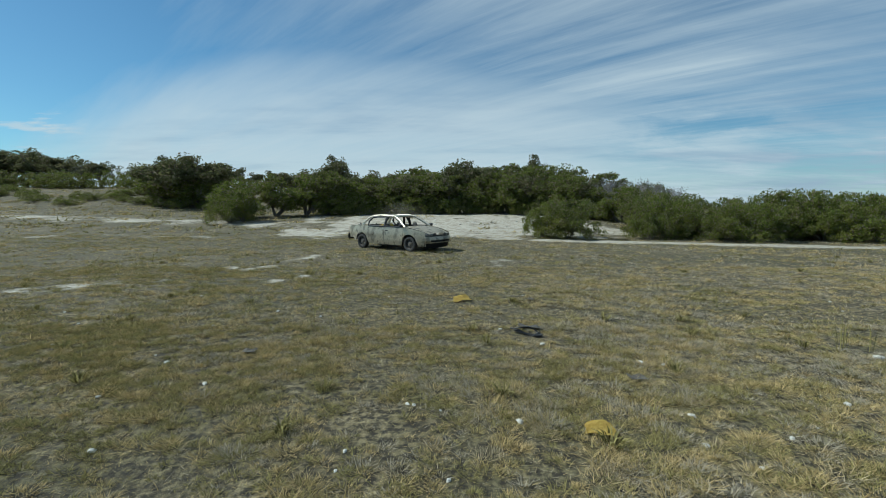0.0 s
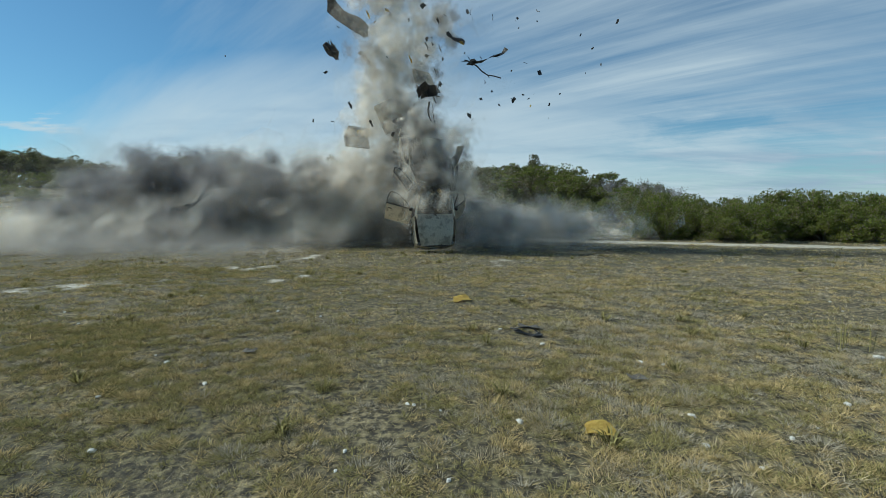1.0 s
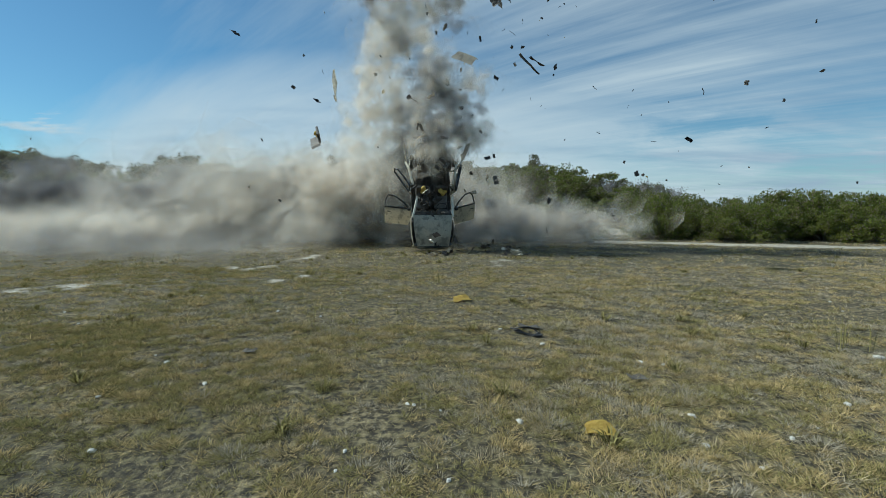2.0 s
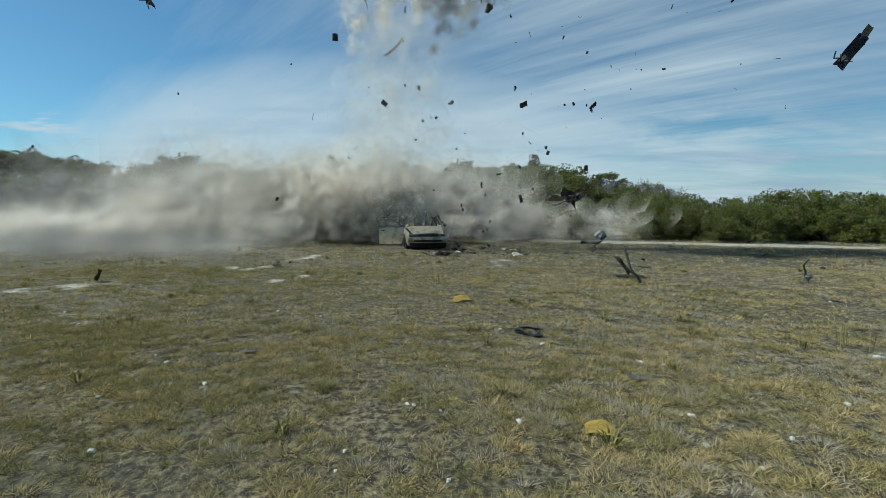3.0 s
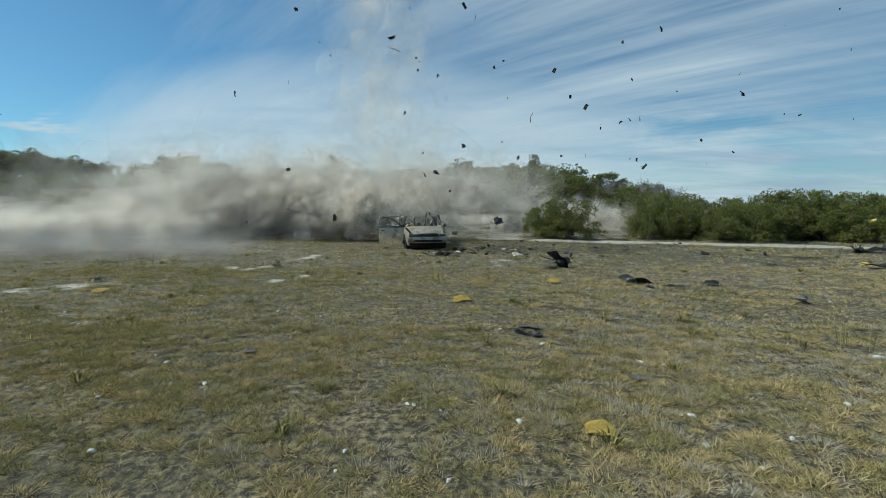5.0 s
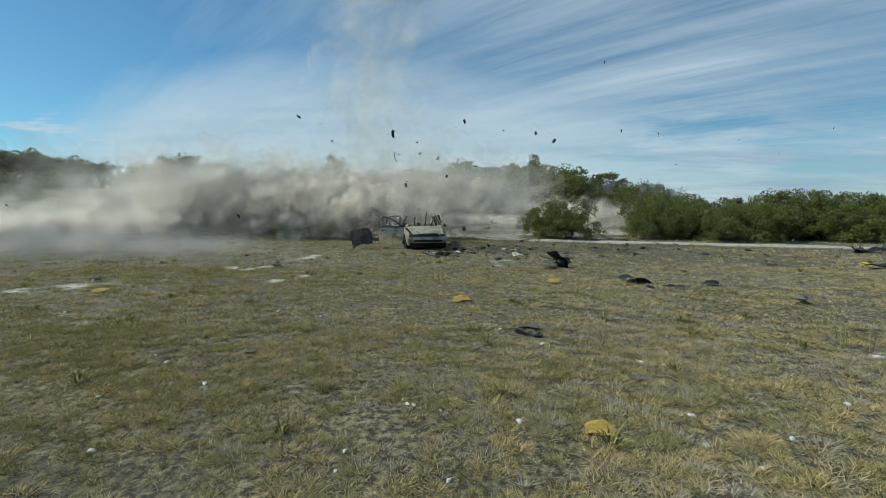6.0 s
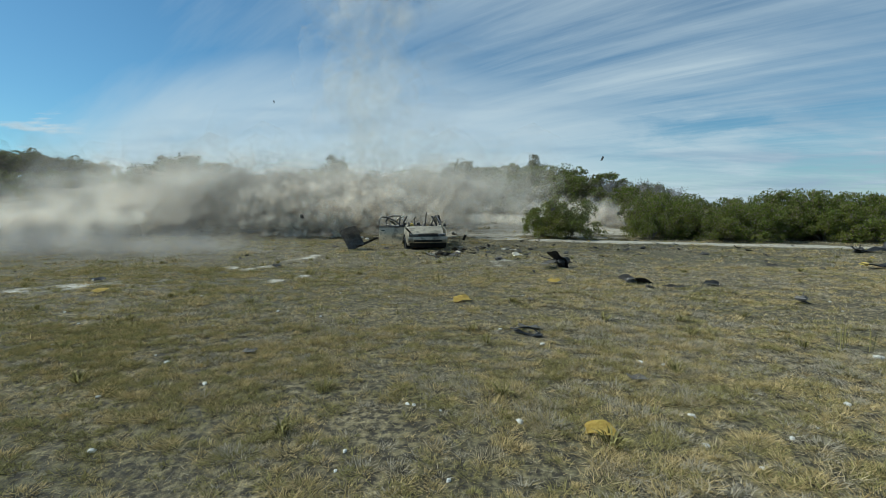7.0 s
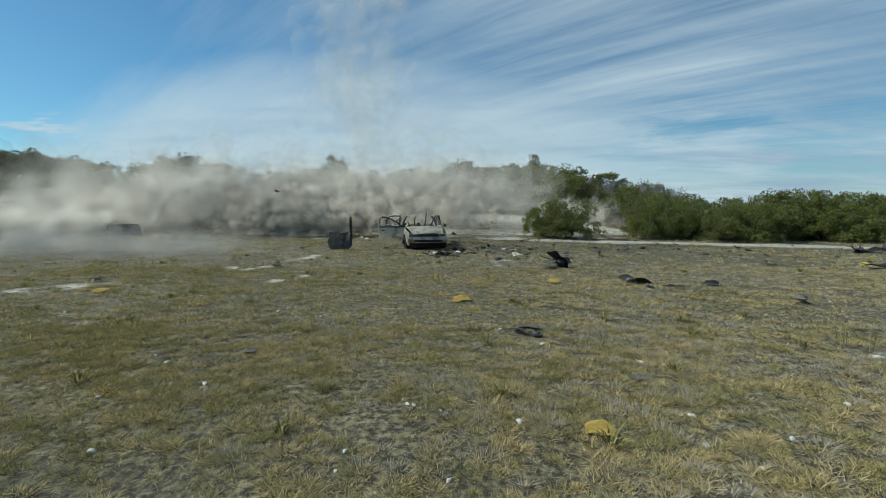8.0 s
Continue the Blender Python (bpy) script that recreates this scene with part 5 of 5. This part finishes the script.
    # long dark trim that drops far out at the side
    trim = wreck("torn_trim", joined("torn_trim", (bent_plate(140, 1.5, 0.34, 0.35, M_BLACK, 0.04), pose(0, 0, 0)), (bent_rod(141, 1.7, 0.03, M_BLACK), pose(0.2, 0.1, 0.05, 0, 8, 0)), (ragged_lump(142, 0.34, M_SCORCH, 0.6, 5), pose(-0.4, 0, 0.02)), (bent_plate(143, 0.6, 0.24, 0.8, M_STEEL), pose(0.8, 0, 0.08, 20, -20, 15))), "long torn black bumper trim in grass")
    out.append(keyed(trim, inside, thrown(inside, 2.8, (12.9, 15, 9.2), (20, -24, 6)) + [(2.9, pose(13.3, 15, 8.0, 50, -52, 14)), (3.0, pose(13.8, 15, 6.9, 55, -46, 14)), (3.1, pose(14.0, 15.0, 5.5, 60, -36, 14)), (3.2, pose(14.3, 15.1, 4.2, 62, -24, 14)), (3.3, pose(14.5, 15.2, 3.2, 66, -14, 14)), (3.4, pose(14.8, 15.4, 2.1, 70, -6, 14)),
                    (3.5, pose(15.2, 15.6, 0.9, 62, -2, 14)), (3.58, pose(15.5, 15.8, 0.2, 40, 0, 14)), (3.75, pose(15.9, 15.9, 0.25, 15, 0, 12)), (3.9, pose(16.1, 16.0, height(16.1, 16.0) + 0.06, 2, 0, 10))]))
    # smaller foam and scraps that come to rest near by
    for k, (x, y, total, mat, label) in enumerate(((2.48, 9.4, 3.1, M_FOAM, "torn yellow foam piece in dry grass"), (-4.75, 11.95, 2.2, M_BLACK, "small black plastic scrap in the grass"), (-7.9, 9.6, 2.4, M_BLACK, "small black metal scrap on bare soil"),
                                                   (-6.85, 8.35, 3.6, M_FOAM, "pale yellow foam piece on bare soil"), (9.4, 12.0, 3.3, M_SCORCH, "scorched metal scrap in dry grass"), (5.6, 15.6, 2.6, M_SCORCH, "scorched flat scrap by the track"),
                                                   (7.0, 16.2, 3.0, M_SCORCH, "scorched flat scrap by the track"), (5.9, 9.2, 3.2, M_BLACK, "small dark scrap in dry grass"))):
        ob = wreck("scrap", bent_plate(130 + k, 0.26, 0.19, 1.2, mat, 0.04 if mat is M_FOAM else 0.015), label, "scrap")
        p = (x, y, height(x, y) + 0.07)
        out.append(keyed(ob, inside, thrown(inside, BLAST + total, p, (120, 90, 100)) + [(BLAST + total + 0.15, pose(x, y, p[2] + 0.08, 120 * total + 30, 90 * total + 30, 100 * total)), (BLAST + total + 0.3, pose(*p, 14 + 180 * round((120 * total + 40) / 180), 180 * round((90 * total + 40) / 180), 100 * total))]))
    return out


FRAGMENTS = make_fragments() + make_large_pieces()


# ---- what moves ----
def car_pose(px, py, pz, yaw, pitch, roll=0.0):
    """The car held by the middle of its nose."""
    return pose(px, py, pz) @ pose(0, 0, 0, 0, 0, yaw) @ pose(0, 0, 0, roll, pitch, 0) @ pose(-2.1, 0, -0.25)


CAR_ROWS = [(0.0, -0.18, 16.38, 0.25, -37.4, 0), (0.42, -0.18, 16.38, 0.25, -37.4, 0), (0.5, -0.22, 16.4, 0.24, -39, 14), (0.6, -0.3, 16.4, 0.22, -44, 30), (0.7, -0.35, 16.4, 0.2, -50, 42), (0.8, -0.38, 16.4, 0.18, -58, 53),
            (0.9, -0.4, 16.4, 0.16, -64, 62), (1.0, -0.4, 16.4, 0.15, -70, 70), (1.2, -0.38, 16.4, 0.12, -79, 81), (1.4, -0.36, 16.4, 0.12, -84, 87), (1.6, -0.36, 16.4, 0.12, -86, 88), (1.7, -0.37, 16.42, 0.12, -86, 87),
            (1.9, -0.4, 16.5, 0.12, -85, 80), (2.1, -0.45, 16.6, 0.14, -83, 66), (2.3, -0.5, 16.7, 0.17, -81, 44), (2.5, -0.55, 16.8, 0.2, -79, 14), (2.58, -0.57, 16.85, 0.2, -78, 0), (2.7, -0.58, 16.85, 0.2, -78, 3), (2.85, -0.6, 16.85, 0.2, -78, 0), (8.0, -0.6, 16.85, 0.2, -78, 0)]


def car_at(t):
    for a, b in zip(CAR_ROWS, CAR_ROWS[1:]):
        if a[0] <= t <= b[0]:
            f = (t - a[0]) / (b[0] - a[0])
            return car_pose(*(p + (q - p) * f for p, q in zip(a[1:], b[1:])))
    return car_pose(*CAR_ROWS[-1][1:])


def loose(ob, world_rows):
    """Keys of a part that leaves the car: it rides on it to the blast and then follows its own way through the field."""
    home = ob.matrix_basis.copy()
    times = sorted({0.0, 0.42, *(t for t, *_ in world_rows), *(r[0] for r in CAR_ROWS if r[0] > 0.42)})
    rows = []
    for t in times:
        if t <= 0.42:
            rows.append((t, home))
            continue
        first, last = world_rows[0], world_rows[-1]
        if t <= first[0]:
            m = first[1]
        elif t >= last[0]:
            m = last[1]
        else:
            for a, b in zip(world_rows, world_rows[1:]):
                if a[0] <= t <= b[0]:
                    m = a[1].lerp(b[1], (t - a[0]) / (b[0] - a[0]))
        rows.append((t, car_at(t).inverted() @ m))
    walk(ob, rows)


def motions():
    walk(CAR, [(t, car_pose(*v)) for t, *v in CAR_ROWS])
    for ob, rows in DUST + FRAGMENTS:
        walk(ob, rows)

    def throw_part(ob, t1, p1, spin, rest):
        """A part torn off the car: its way starts where it sat at the blast."""
        start = car_at(0.42) @ ob.matrix_basis
        turn0 = start.to_3x3().to_4x4()
        rows = [(t, Matrix.Translation(m.translation) @ m.to_3x3().to_4x4() @ turn0) for t, m in thrown(start.translation, t1, p1, spin)]
        rows.append((t1 + 0.3, rest))
        loose(ob, rows)
    p = CAR_PARTS
    throw_part(p["roof"], 3.0, (-6.5, 29.0, height(-6.5, 29) + 0.2), (170, 40, 60), pose(-6.5, 29.0, height(-6.5, 29) - 1.2, 0, 0, 30))
    throw_part(p["trunk"], 3.0, (1.5, 30.0, height(1.5, 30) + 0.2), (120, 80, 60), pose(1.5, 30.0, height(1.5, 30) - 0.85, 0, 0, 70))
    throw_part(p["bench"], 2.6, (-9.0, 27.0, height(-9, 27) + 0.3), (110, 90, 30), pose(-9.0, 27.0, height(-9, 27), 0, 0, 40))
    big = p["rear_bumper"]
    start = car_at(0.42)
    turn0 = start.to_3x3().to_4x4()
    middle = pose(2.2, 0, -0.4)          # turns it about its own middle
    way = thrown(start @ Vector((-2.2, 0, 0.4)), 3.9, (-3.0, 31.0, height(-3, 31) + 0.2), (60, 110, 40))
    loose(big, [(t, m @ turn0 @ middle) for t, m in way])
    # the front doors swing out; one falls shut again as the car drops back
    for s, swing in ((-1, ((0.5, 4), (0.6, 18), (0.8, 48), (1.0, 62), (1.2, 70), (1.4, 74), (1.7, 76), (2.3, 80), (2.58, 84), (2.7, 78), (2.85, 82), (8.0, 82))), (1, ((0.5, 4), (0.6, 12), (0.8, 30), (1.0, 48), (1.2, 62), (1.4, 68), (1.7, 70), (2.1, 55), (2.5, 16), (2.6, 8), (8.0, 8)))):
        door = p["front_door", s]
        x, y, z = door.location
        sag = {0.6: -8, 0.8: -25, 1.0: -38, 1.2: -48, 1.4: -54, 1.7: -56, 2.1: -40, 2.3: -24, 2.5: -4}
        walk(door, [(0.0, pose(x, y, z)), (0.42, pose(x, y, z))] + [(t, pose(x, y, z + 0.5) @ pose(0, 0, 0, 0, sag.get(t, 0), 0) @ pose(0, 0, -0.5, 0, 0, -s * a)) for t, a in swing])
    # bent pillars and bars
    for s, tip in ((-1, (0, -26, 0)), (1, (0, -30, -14))):
        ob = p["a_pillar", s]
        pivot = Vector((1.06, s * 0.77, 0.93))
        bent = Matrix.Translation(pivot) @ pose(0, 0, 0, *tip) @ Matrix.Translation(-pivot)
        walk(ob, [(0.0, Matrix()), (0.42, Matrix()), (0.6, bent), (8.0, bent)])
    for s in (-1, 1):
        for key, pivot, turn in (("quarter", (-0.93, s * 0.84, 0.5), (s * (-12 if s < 0 else -26), 6, s * (-14 if s < 0 else -34))), ("rail", (-0.08, s * 0.6, 1.0), (s * -22, -10, s * -14)), ("c_pillar", (-1.2, s * 0.75, 0.95), (s * -38, 12, 8 * s)), ("rear_door", (-0.02, s * 0.84, 0.5), (s * -16, 0, s * (-34 if s < 0 else -14)))):
            at = Matrix.Translation(Vector(pivot))
            bent = at @ pose(0, 0, 0, *turn) @ at.inverted()
            walk(p[key, s], [(0.0, Matrix()), (0.42, Matrix()), (0.6, bent), (8.0, bent)])
    for ob, home, up in p["bars"]:
        walk(ob, [(0.0, home), (0.42, home), (0.7, up), (8.0, up)])


motions()
